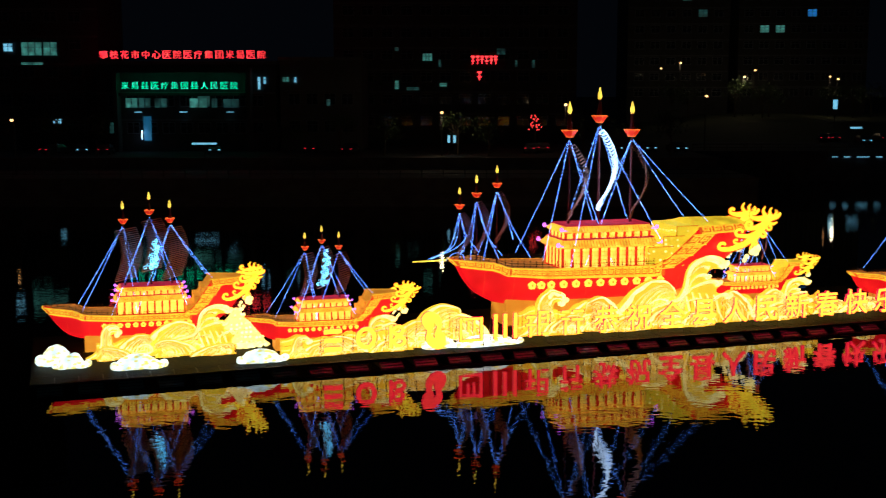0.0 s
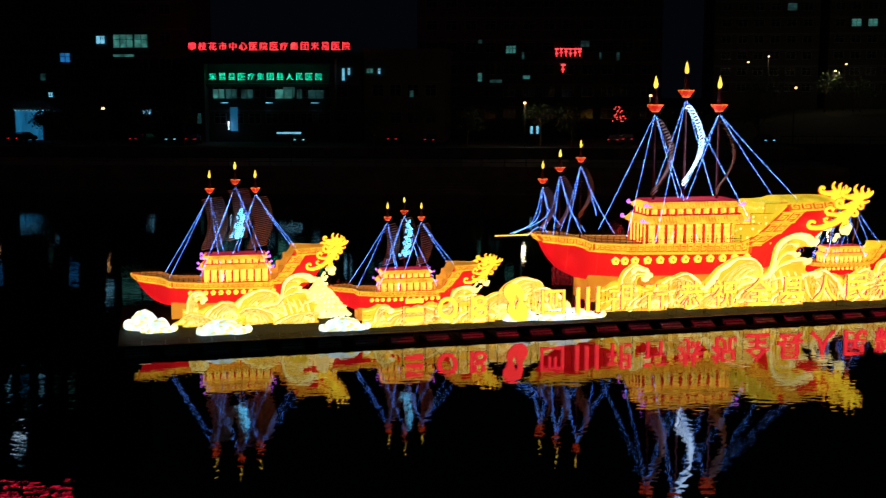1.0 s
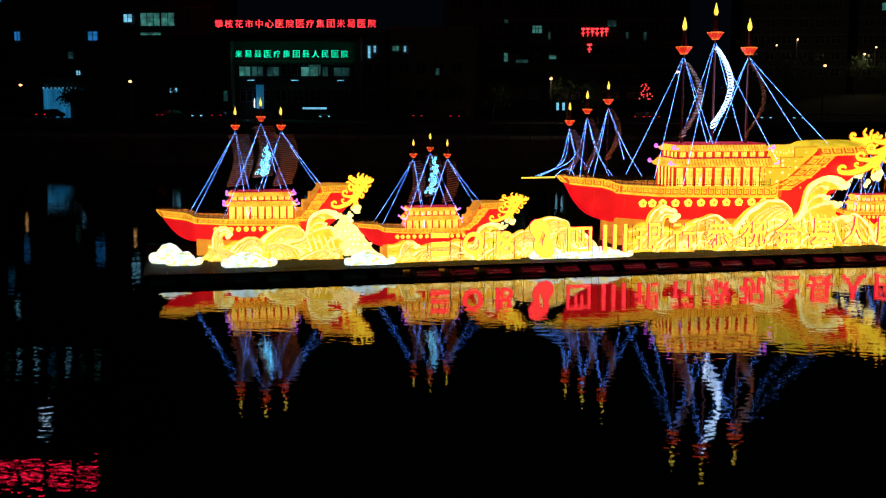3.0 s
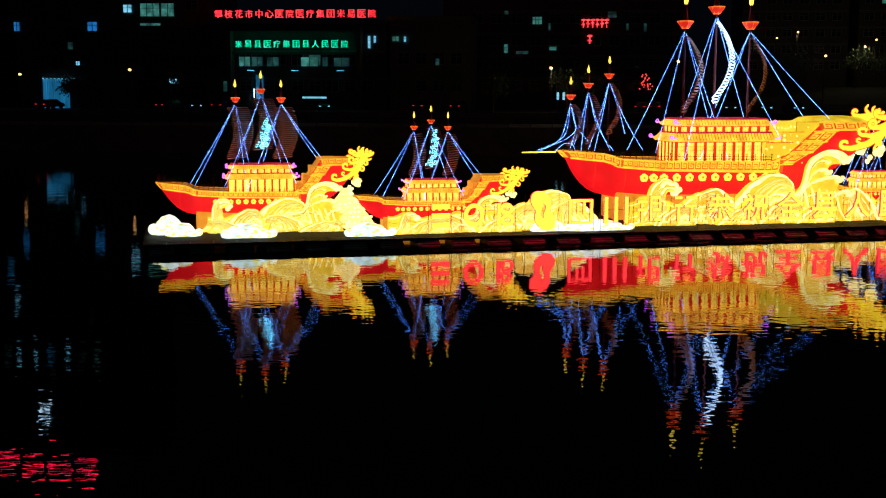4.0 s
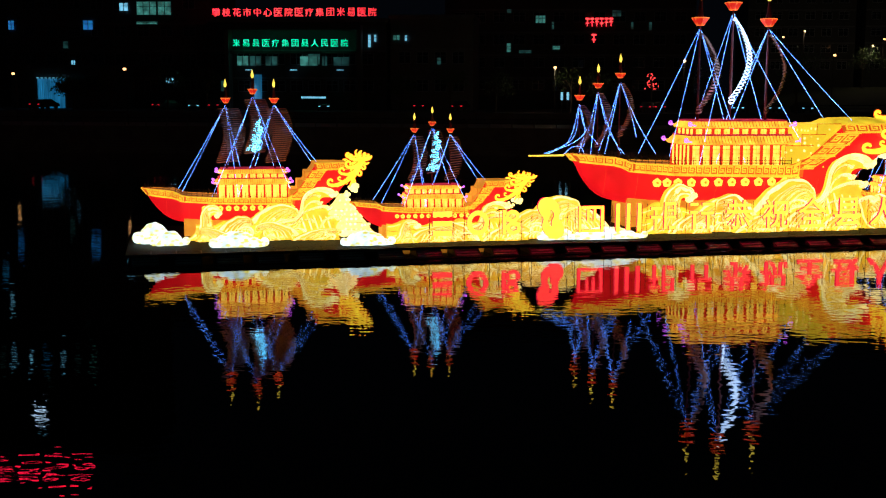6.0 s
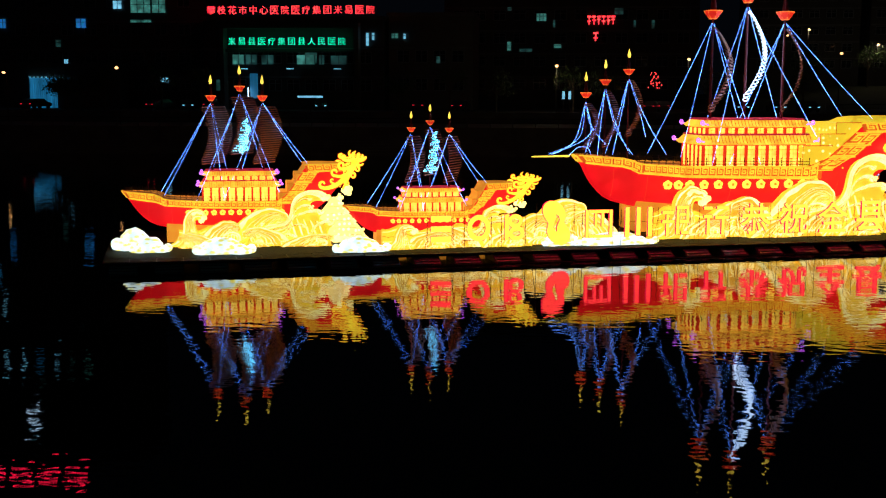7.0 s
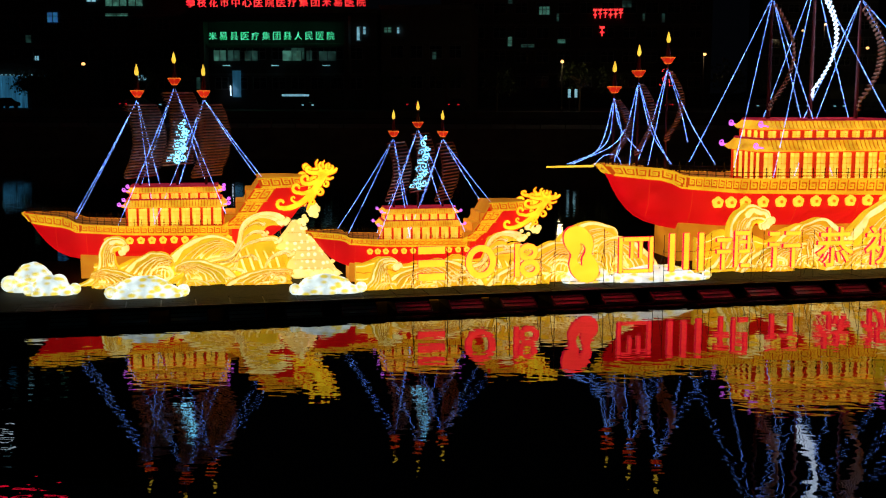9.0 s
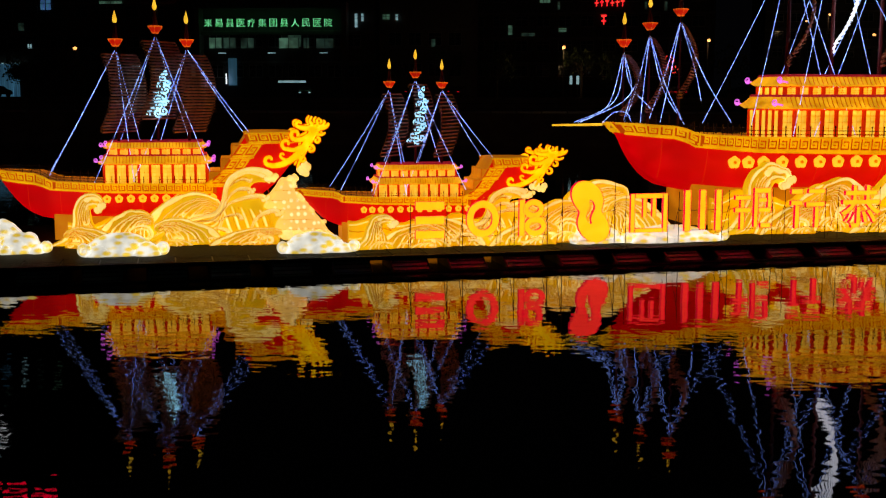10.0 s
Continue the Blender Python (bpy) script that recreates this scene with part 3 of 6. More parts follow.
    for a, b in zip(rows, rows[1:]):
        for i in range(4):
            bm.faces.new((a[i], b[i], b[i + 1], a[i + 1]))
    castle = part("castle_roof", bm, roof_silk, root)
    for i, (x0, x1, z1) in enumerate(((6.25, 6.98, 2.7 + crown), (6.7, 7.3, 3.12 + crown), (7.1, 7.7, 3.52 + crown)) if crown > 0.2 else ((6.5, 7.0, 2.62), (6.88, 7.35, 3.02), (7.22, 7.7, 3.44))):
        bm = bmesh.new()
        w = half(x0) * (0.9 - 0.03 * i)
        bevel_box(bm, X(x0), X(x1), -w, w, Z(2.15), Z(z1), 0.03 * k)
        ter = part("terrace", bm, BULB_GOLD if crown > 0.2 else roof_silk, castle, "terrace of gold silk with bulbs showing through" if crown > 0.2 else "")
        bm = bmesh.new()
        tube(bm, [(X(x0) - 0.01, -w - 0.01, Z(2.2)), (X(x0) - 0.01, -w - 0.01, Z(z1)), (X(x1), -w - 0.01, Z(z1))], 0.014 * k, 4)
        part("terrace_rim", bm, FRET, ter)

    # base that carries the hull
    bm = bmesh.new()
    bevel_box(bm, X(1.65), X(8.0), -beam * 0.62, beam * 0.62, -0.2, Z(1.3), 0.03)
    part("base", bm, BASE_SILK, root)

    # rosettes along the hull
    bm = bmesh.new()
    r = 0.115 * k
    flower = []
    for i in range(30):
        a = 2 * math.pi * i / 30
        q = r * (0.92 + 0.2 * abs(math.cos(2.5 * (a - math.pi / 2))))
        flower.append(np.array((q * math.cos(a), q * math.sin(a))))
    pillow(bm, flower, -0.03 * k, 0.03 * k, 0.025 * k)
    petal = mesh_of("rosette", bm, PORT)
    bm = bmesh.new()
    bmesh.ops.create_icosphere(bm, subdivisions=1, radius=r * 0.45, matrix=Matrix.Diagonal((1, 0.5, 1, 1)))
    heart = mesh_of("heart", bm, PORT_RED)
    for i in range(12):
        x = 2.6 + 4.0 * i / 11
        for sgn in (-1, 1):
            p = side(x, 1.79, 0.02 * k, sgn)
            o = part("rosette", petal, None, root, at=Matrix.Translation(p))
            part("heart", heart, None, o, at=Matrix.Translation((0, sgn * 0.045 * k, 0)))

    # railing round the deck
    hgt = 0.2 * k
    bm = bmesh.new()
    tube(bm, [(0, 0, 0), (0, 0, hgt)], 0.011 * k, 4)
    lathe(bm, [(0.004, 0), (0.018 * k, 0.012 * k), (0.018 * k, 0.03 * k), (0.004, 0.045 * k)], 5, (0, 0, hgt))
    post = mesh_of("post", bm, DARK_STEEL)
    n = 26
    for sgn in (-1, 1):
        feet = [side(0.1 + 6.3 * i / n, hull_top(0.1 + 6.3 * i / n), -0.05 * k, sgn) for i in range(n + 1)]
        bm = bmesh.new()
        for h in (0.72, 0.32):
            tube(bm, [p + Vector((0, 0, hgt * h)) for p in feet], 0.008 * k, 4)
        rail = part("railing", bm, DARK_STEEL, root)
        for p in feet:
            part("post", post, None, rail, at=Matrix.Translation(p))

    pagoda(root, k, cabin, bays)
    for i, (mx, mz, base) in enumerate(masts):
        mast(root, k * (0.62 if i in small else 1.0), mx, mz - TOP, base - TOP, i in lit, i in motif, sail_turn, motif_top)
    return root, X, Z, half


def fret(bm, fn, n, s0, s1, w):
    """A running key pattern of n turns laid on a surface fn(s, h, lift)."""
    du = (s1 - s0) / n
    for i in range(n):
        path = list(FRET_PATH)
        for (a0, h0), (a1, h1) in zip(path, path[1:]):
            lo_a, hi_a = min(a0, a1) - w / 2, max(a0, a1) + w / 2
            lo_h, hi_h = min(h0, h1) - w / 2, max(h0, h1) + w / 2
            c = [(lo_a, lo_h), (hi_a, lo_h), (hi_a, hi_h), (lo_a, hi_h)]
            top = [bm.verts.new(fn(s0 + (i + a) * du, h, 0.014)) for a, h in c]
            low = [bm.verts.new(fn(s0 + (i + a) * du, h, -0.004)) for a, h in c]
            bm.faces.new(top)
            for j in range(4):
                bm.faces.new((low[j], low[(j + 1) % 4], top[(j + 1) % 4], top[j]))


def pagoda(root, k, cabin, bays):
    """Two-storey deck house: glowing lattice panels between red columns under flared roofs."""
    x0, x1, d, z0, z1, z2, z3, z4 = cabin
    bm = bmesh.new()
    box(bm, x0 - 0.05 * k, x1 + 0.05 * k, -d - 0.05 * k, d + 0.05 * k, z0 - TOP - 0.1 * k, z0 - TOP + 0.03 * k)
    house = part("deck_house", bm, COLUMN, root)
    for lo, hi, ins, eave, top_z, n in ((z0, z1, 0.0, 0.16, z2, bays), (z2, z3, 0.13, 0.13, z4, bays)):
        a, b, dd = x0 + ins * k, x1 - ins * k, d - ins * 0.8 * k
        lo, hi, tz = lo - TOP, hi - TOP, top_z - TOP
        bm = bmesh.new()
        box(bm, a + 0.04 * k, b - 0.04 * k, -dd + 0.05 * k, dd - 0.05 * k, lo - 0.05 * k, hi)
        part("storey", bm, COLUMN, house)
        step = (b - a) / n
        bm = bmesh.new()
        box(bm, -step * 0.37, step * 0.37, -0.012 * k, 0.012 * k, lo + 0.02 * k, hi - 0.02 * k)
        pan = mesh_of("panel", bm, PANEL)
        bm = bmesh.new()
        for f in (0.2, 0.4, 0.6, 0.8):
            box(bm, -step * 0.37, step * 0.37, -0.018 * k, -0.013 * k, lo + (hi - lo) * f - 0.006 * k, lo + (hi - lo) * f + 0.006 * k)
        box(bm, -0.005 * k, 0.005 * k, -0.018 * k, -0.013 * k, lo + 0.02 * k, hi - 0.02 * k)
        lat = mesh_of("lattice", bm, LATTICE)
        bm = bmesh.new()
        lathe(bm, [((0.05 if bays > 9 else 0.04) * k, lo), ((0.05 if bays > 9 else 0.04) * k, hi)], 8)
        col = mesh_of("column", bm, COLUMN)
        for sgn in (-1, 1):
            for i in range(n):
                q = pose(a + step * (i + 0.5), sgn * (dd - 0.03 * k), 0, 0, 0, 0 if sgn < 0 else 180)
                part("panel", pan, None, house, at=q)
                part("lattice", lat, None, house, at=q)
            for i in range(n + 1):
                part("column", col, None, house, at=pose(a + step * i, sgn * (dd - 0.01 * k), 0))
        m = max(3, round(2 * dd / step))
        est = 2 * dd / m
        for xx, rz in ((a, -90), (b, 90)):
            for i in range(m):
                part("panel", pan, None, house, at=Matrix.Translation((xx, -dd + est * (i + 0.5), 0)) @ pose(0, 0, 0, 0, 0, rz) @ Matrix.Diagonal((est / step, 1, 1, 1)))
            for i in range(1, m):
                part("column", col, None, house, at=pose(xx, -dd + est * i, 0))
        # flared roof: rings from the eave inwards
        bm = bmesh.new()
        e, rise = eave * k, tz - hi
        rings = []
        prof = ((1.0, 0.06), (1.0, 0.16), (0.55, 0.42), (0.15, 0.78), (-0.1, 1.0))
        for f, h in prof:
            q = e * f
            ring = []
            for cx, cy in ((a - q, -dd - q), (b + q, -dd - q), (b + q, dd + q), (a - q, dd + q)):
                ring.append((cx, cy, hi + rise * h))
            full = []
            for i in range(4):
                p, r = np.array(ring[i]), np.array(ring[(i + 1) % 4])
                for t in (0, 0.12, 0.5, 0.88):
                    w = p + (r - p) * t
                    w[2] += 0.06 * k * f * max(0, 1 - min(t, 1 - t) * 8) if f > 0 else 0
                    full.append(bm.verts.new(w))
            rings.append(full)
        for r0, r1 in zip(rings, rings[1:]):
            for i in range(16):
                bm.faces.new((r0[i], r0[(i + 1) % 16], r1[(i + 1) % 16], r1[i]))
        bm.faces.new(rings[-1])
        bm.faces.new(rings[0][::-1])
        part("roof", bm, ROOF, house)
        bm = bmesh.new()
        box(bm, a + 0.05 * k, b - 0.05 * k, -dd + 0.05 * k, dd - 0.05 * k, tz - 0.02 * k, tz + 0.02 * k)
        part("roof_top", bm, RIDGE, house)
        cnt = round((b - a) / (0.1 * k))
        for sgn in (-1, 1):
            bm = bmesh.new()
            tube(bm, [(0, sgn * (dd + e * f), hi + rise * h + 0.008 * k) for f, h in prof[1:]], 0.012 * k, 4)
            rib = mesh_of("roof_rib", bm, ROOF_RIB)
            for i in range(cnt + 1):
                part("roof_rib", rib, None, house, at=pose(a + (b - a) * i / cnt, 0, 0))
        bm = bmesh.new()
        q = -0.1 * e
        for cs in (((a - q, -dd - q), (b + q, -dd - q)), ((a - q, dd + q), (b + q, dd + q)), ((a - q, -dd - q), (a - q, dd + q)), ((b + q, -dd - q), (b + q, dd + q))):
            tube(bm, [(*cs[0], tz + 0.01), (*cs[1], tz + 0.01)], 0.03 * k, 6)
        part("ridge", bm, RIDGE, house)
        for sx, xx in ((-1, a - e), (1, b + e)):
            for sy in (-1, 1):
                bm = bmesh.new()
                c = spiral(0.06 * k, 0.05 * k, 0.07 * k, 210, 1.35, 0.25, 18)
                tube(bm, [(-sx * 0.12 * k, 0, -0.01 * k)] + [(sx * x, 0, z) for x, z in c], 0.017 * k, 5)
                part("eave_curl", bm, PURPLE, house, "purple light-tube curl", at=pose(xx, sy * (dd + e), hi + rise * 0.2 + 0.05 * k))


def mast(root, k, x, z, base, lit, motif, turn, motif_top):
    """Red mast with a lantern bowl and flame, a battened sail and light ropes."""
    bm = bmesh.new()
    tube(bm, [(0, 0, base), (0, 0, z)], 0.05 * k, 8, 0.03 * k)
    m = part("mast", bm, MAST, root, at=Matrix.Translation((x, 0, 0)))
    bm = bmesh.new()
    lathe(bm, [(0.1 * k, -0.12 * k), (0.19 * k, -0.02 * k), (0.25 * k, 0.09 * k), (0.22 * k, 0.1 * k), (0.08 * k, 0.06 * k)], 6, (0, 0, z))
    part("bowl", bm, BOWL, m, "red silk lantern bowl")
    bm = bmesh.new()
    for r, h in ((0.25, 0.09), (0.105, -0.12)):
        tube(bm, [(r * k * math.cos(a), r * k * math.sin(a), z + h * k) for a in (2 * math.pi * (j + 0.5) / 6 for j in range(7))], 0.014 * k, 4)
    for j in range(6):
        a = 2 * math.pi * (j + 0.5) / 6
        tube(bm, [(0.1 * k * math.cos(a), 0.1 * k * math.sin(a), z - 0.12 * k), (0.25 * k * math.cos(a), 0.25 * k * math.sin(a), z + 0.09 * k)], 0.012 * k, 4)
    part("bowl_ribs", bm, BOWL_RIB, m)
    bm = bmesh.new()
    lathe(bm, [(0.1 * k, 0.05 * k), (0.07 * k, 0.3 * k), (0.035 * k, 0.62 * k)], 8, (0, 0, z))
    part("finial", bm, MAST, m)
    bm = bmesh.new()
    lathe(bm, [(0.02 * k, 0.58 * k), (0.06 * k, 0.65 * k), (0.075 * k, 0.72 * k), (0.05 * k, 0.84 * k), (0.018 * k, 0.95 * k), (0.004 * k, 1.0 * k)], 7, (0, 0, z))
    part("flame", bm, FLAME, m, "yellow silk flame")
    # sail of battens, bellying forward, set across the ship
    top, low, w = z - 0.4 * k, max(base + 0.4 * k, z - 2.85 * k), 0.86 * k
    n = 26 if k > 0.99 else 18
    c, s = math.cos(radians(turn)), math.sin(radians(turn))
    bm = bmesh.new()
    tube(bm, [(-w * c, -w * s, 0), (0, 0, 0), (w * c, w * s, 0)], (0.022 if lit else 0.03) * k, 4)
    bat = mesh_of("batten", bm, SAIL_WHITE if lit else BATTEN)
    edges, spots = ([], []), []
    for i in range(n):
        t = i / (n - 1)
        bx = (0.1 + (0.5 if turn > 60 else 0.3) * math.sin(math.pi * min(1, t * 1.08)) ** 0.9 - 0.06 * t) * k
        zz = top + (low - top) * t
        spots.append((bx, 0, zz))
        for e, sg in zip(edges, (-1, 1)):
            e.append((bx + sg * w * c, sg * w * s, zz))
            if i < n - 1:
                e.append((bx + sg * w * c - 0.06 * k * sg * -1, sg * w * s, zz + (low - top) / (n - 1) * 0.5))
    bm = bmesh.new()
    tube(bm, edges[0], 0.012 * k, 4)
    sail = part("sail", bm, SAIL_WHITE if lit else BATTEN, root, at=Matrix.Translation((x, 0, 0)))
    bm = bmesh.new()
    tube(bm, edges[1], 0.012 * k, 4)
    part("edge_rope", bm, SAIL_WHITE if lit else BATTEN, sail)
    for p in spots:
        part("batten", bat, None, sail, at=Matrix.Translation(p))
    if motif:
        bm = bmesh.new()
        high = motif_top
        for cx, t, r, a0, tr in ((0.16, 0.03, 0.07, 60, 1.0), (0.1, 0.13, 0.1, 90, 1.3), (0.2, 0.22, 0.08, 0, -1.2), (0.06, 0.3, 0.11, 200, -1.4), (0.16, 0.4, 0.12, 20, 1.5), (0.0, 0.46, 0.09, 160, 1.2), (0.1, 0.56, 0.13, -40, -1.5), (-0.06, 0.62, 0.09, 100, 1.2), (0.14, 0.7, 0.09, 10, 1.2), (0.0, 0.76, 0.12, 0, 1.5), (-0.16, 0.84, 0.1, 60, -1.3), (0.1, 0.88, 0.11, 150, 1.3), (-0.04, 0.93, 0.1, 300, -1.3), (-0.26, 0.95, 0.08, 20, 1.2)):
            zz = top + (low - top) * (high + (0.97 - high) * t)
            pts = [(0.08 * k + (cx + px) * 1.5 * k * (1 - 0.35 * high), -0.2 * k + 0.25 * cx * k, zz + pz * 1.5 * k * (1 - 0.3 * high)) for px, pz in spiral(0, 0, r, a0, tr, 0.15, 24)]
            tube(bm, pts, 0.019 * k, 5)
        part("cloud_motif", bm, WHITE_TUBE, sail, "white light-tube scrolls")


def stays(root, ends, lit=ROPE, r=0.017):
    """Light ropes from the mast heads to the deck."""
    for p, q in ends:
        bm = bmesh.new()
        p, q = Vector(p), Vector(q)
        n = 8
        tube(bm, [p + (q - p) * (i / n) + Vector((0, 0, -0.06 * math.sin(math.pi * i / n))) for i in range(n + 1)], r, 5)
        part("light_rope", bm, lit, root, "blue-white light rope")


def rig(res, masts, beam, k, fore, aft, mids):
    root, X, Z, half = res
    m1, m2, m3 = [(x, z - TOP - 0.2 * k) for x, z, _ in masts]
    deck = Z(2.3)
    b = beam * 0.85
    e = []
    for y, o in ((-b, 0.0), (b, 0.4 * k)):
        e.append(((m1[0], 0, m1[1]), (aft - o * 0.6, y, deck + 0.25 * k)))
        e.append(((m1[0], 0, m1[1]), (mids[1] + o, y * 0.8, deck)))
        e.append(((m2[0], 0, m2[1]), (mids[0] + o * 0.5, y, deck)))
        e.append(((m2[0], 0, m2[1]), (mids[3] - o, y * 0.9, deck + 0.15 * k)))
        e.append(((m3[0], 0, m3[1]), (mids[2] + o, y * 0.8, deck)))
        e.append(((m3[0], 0, m3[1]), (fore - o * 0.5, y * 0.7, Z(3.84))))
    stays(root, e, ROPE, 0.008 * k ** 0.5)


S1X, S1Z = (-0.22,) + XK[1:], ZK
M1 = [(3.65, 6.72, 3.3), (4.9, 7.14, 3.3), (5.88, 6.72, 3.3)]
SHIP_ONE = ship("three-masted red and gold lit silk dragon ship with deck house", -18.3, 5.6, S1X, S1Z, 1.2, (3.22, 6.42, 0.7, 2.2, 2.84, 3.12, 3.34, 3.55), M1, motif=(1,))
rig(SHIP_ONE, M1, 1.2, 1.0, 7.8, 1.6, (2.95, 4.15, 4.12, 6.6))

S2X = (0.05, 1.3, 1.45, 2.55, 5.25, 5.6, 6.25, 7.45, 8.7)
S2Z = (0.97, 1.6, 1.87, 2.17, 3.05, 3.42)
M2 = [(3.05, 5.37, 2.7), (3.88, 5.67, 2.7), (4.73, 5.35, 2.7)]
SHIP_TWO = ship("small red and gold lit silk dragon ship with white scroll sail", -9.2, 3.2, S2X, S2Z, 0.95, (2.6, 5.2, 0.55, 1.82, 2.24, 2.46, 2.68, 2.86), M2, motif=(1,), bays=8, motif_top=0.05)
rig(SHIP_TWO, M2, 0.95, 0.8, 6.3, 1.4, (2.4, 3.5, 3.4, 5.4))

S3X = (0.3, 2.5, 3.05, 5.2, 11.45, 12.35, 14.3, 17.3, 19.55)
S3Z = (1.54, 2.8, 3.42, 4.05, 5.45, 6.33)
M3 = [(7.1, 10.58, 5.3), (8.85, 11.36, 5.3), (10.8, 10.58, 5.3), (0.85, 6.75, 3.8), (1.8, 7.35, 3.8), (2.95, 7.85, 3.6)]
SHIP_THREE = ship("large red and gold lit silk dragon ship with pagoda deck house", 1.85, 6.4, S3X, S3Z, 1.95, (6.3, 11.7, 1.25, 3.3, 4.4, 4.88, 5.22, 5.6), M3, lit=(1,), small=(3, 4, 5), bays=10, crown=0.16, sail_turn=63.0, roof_silk=CASTLE_SILK)
rig(SHIP_THREE, M3[:3], 1.95, 1.6, 15.2, 5.0, (6.6, 9.2, 7.6, 12.6))
# the large ship's stern masts: light ropes to the deck and out to a sprit
def stern_rig():
    root, X, Z, half = SHIP_THREE
    d = Z(2.7)
    h4, h5, h6 = [(x, 0, z - TOP - 0.3) for x, z, _ in M3[3:]]
    y = -1.0
    ropes = [[h4, (0.52, y * 0.5, d + 1.05), (0.0, y * 0.4, d + 0.45), (-0.95, 0, d)], [h4, (0.62, -y * 0.4, d + 1.0), (0.12, 0, d + 0.42), (-0.7, 0, d)],
             [(1.2, y * 0.3, d + 1.3), (0.85, y * 0.4, d + 0.85), (0.3, y * 0.4, d + 0.5), (-0.8, 0, d)], [h4, (0.95, y * 0.6, d + 1.2), (0.62, y * 0.8, d + 0.1)], [h4, (1.25, -y * 0.4, d + 1.35), (1.62, y * 0.7, d + 0.5)],
             [(-0.1, y * 0.6, d), (0.3, y * 0.7, d + 0.36), (0.75, y * 0.7, d + 0.34), (0.9, y * 0.8, d + 0.02)], [h5, (1.45, y * 0.5, d + 1.4), (1.15, y, d)], [h5, (1.55, -y * 0.5, d + 1.3), (1.3, -y, d)],
             [h5, (2.25, y * 0.5, d + 1.3), (2.75, y, d)], [h5, (2.5, -y * 0.4, d + 1.2), (3.6, -y, d - 0.1)], [h6, (2.4, y * 0.5, d + 1.6), (1.88, y, d)], [h6, (2.55, -y * 0.5, d + 1.5), (2.2, -y, d)],
             [h6, (3.7, y * 0.5, d + 1.6), (4.55, y, d)], [h6, (3.75, -y * 0.5, d + 1.9), (4.25, -y, d + 0.75)]]
    for pts in ropes:
        bm = bmesh.new()
        tube(bm, spline(pts, 14), 0.011, 5)
        part("light_rope", bm, ROPE, root, "blue-white light rope")
    bm = bmesh.new()
    tube(bm, [(0.1, 0, d - 0.08), (-1.75, 0, d - 0.1)], 0.045, 6, 0.03)
    part("sprit", bm, PORT, root, "gold light tube along the sprit")


stern_rig()

S5X = tuple(x * 0.92 for x in S2X)
S5Z = (0.72, 1.27, 1.5, 1.8, 2.55, 2.95)
M5 = [(x * 0.92, z - 0.5, b - 0.4) for x, z, b in M2]
SHIP_FIVE = ship("small red and gold lit silk dragon ship behind a larger bow", 17.9, 8.3, S5X, S5Z, 0.85, (2.35, 4.7, 0.5, 1.45, 1.85, 2.05, 2.25, 2.42), M5, bays=8, roof_silk=CASTLE_SILK)
rig(SHIP_FIVE, M5, 0.85, 0.75, 5.8, 1.3, (2.1, 3.0, 2.9, 4.9))
S6Z = (0.85, 1.55, 1.85, 2.3, 3.3, 3.8)
M6 = [(x, z - 0.5, b - 0.4) for x, z, b in M1]
SHIP_SIX = ship("red and gold lit silk dragon ship following along the pontoon", 26.4, 5.2, S1X, S6Z, 1.2, (3.22, 6.42, 0.7, 1.8, 2.42, 2.68, 2.9, 3.1), M6, motif=(1,))
rig(SHIP_SIX, M6, 1.2, 1.0, 7.8, 1.6, (2.95, 4.15, 4.12, 6.6))

# ---- wave lanterns: heights are given over a deck at 0.35 ----
LIFT = TOP - 0.35
CREST = (((0, 0), (0.2, 0.1), (0.37, 0.28), (0.46, 0.5), (0.51, 0.72), (0.62, 0.91), (0.8, 1.0), (0.98, 0.94), (1.07, 0.8)),
         ((1.04, 0), (0.99, 0.13), (0.93, 0.27), (0.86, 0.42), (0.8, 0.56), (0.8, 0.67), (0.87, 0.74), (0.97, 0.7)))
SWEEP = (((0, 0), (0.08, 0.3), (0.24, 0.62), (0.46, 0.88), (0.72, 1.0), (0.95, 0.86), (1.02, 0.6)),
         ((1.0, 0), (0.97, 0.1), (0.93, 0.24), (0.9, 0.38), (0.89, 0.48), (0.92, 0.54), (0.97, 0.5)))


def seam(root, pts, y, r=0.011):
    bm = bmesh.new()
    tube(bm, [(p[0], y, p[1]) for p in pts], r, 4)
    part("seam", bm, WAVE_LINE, root)


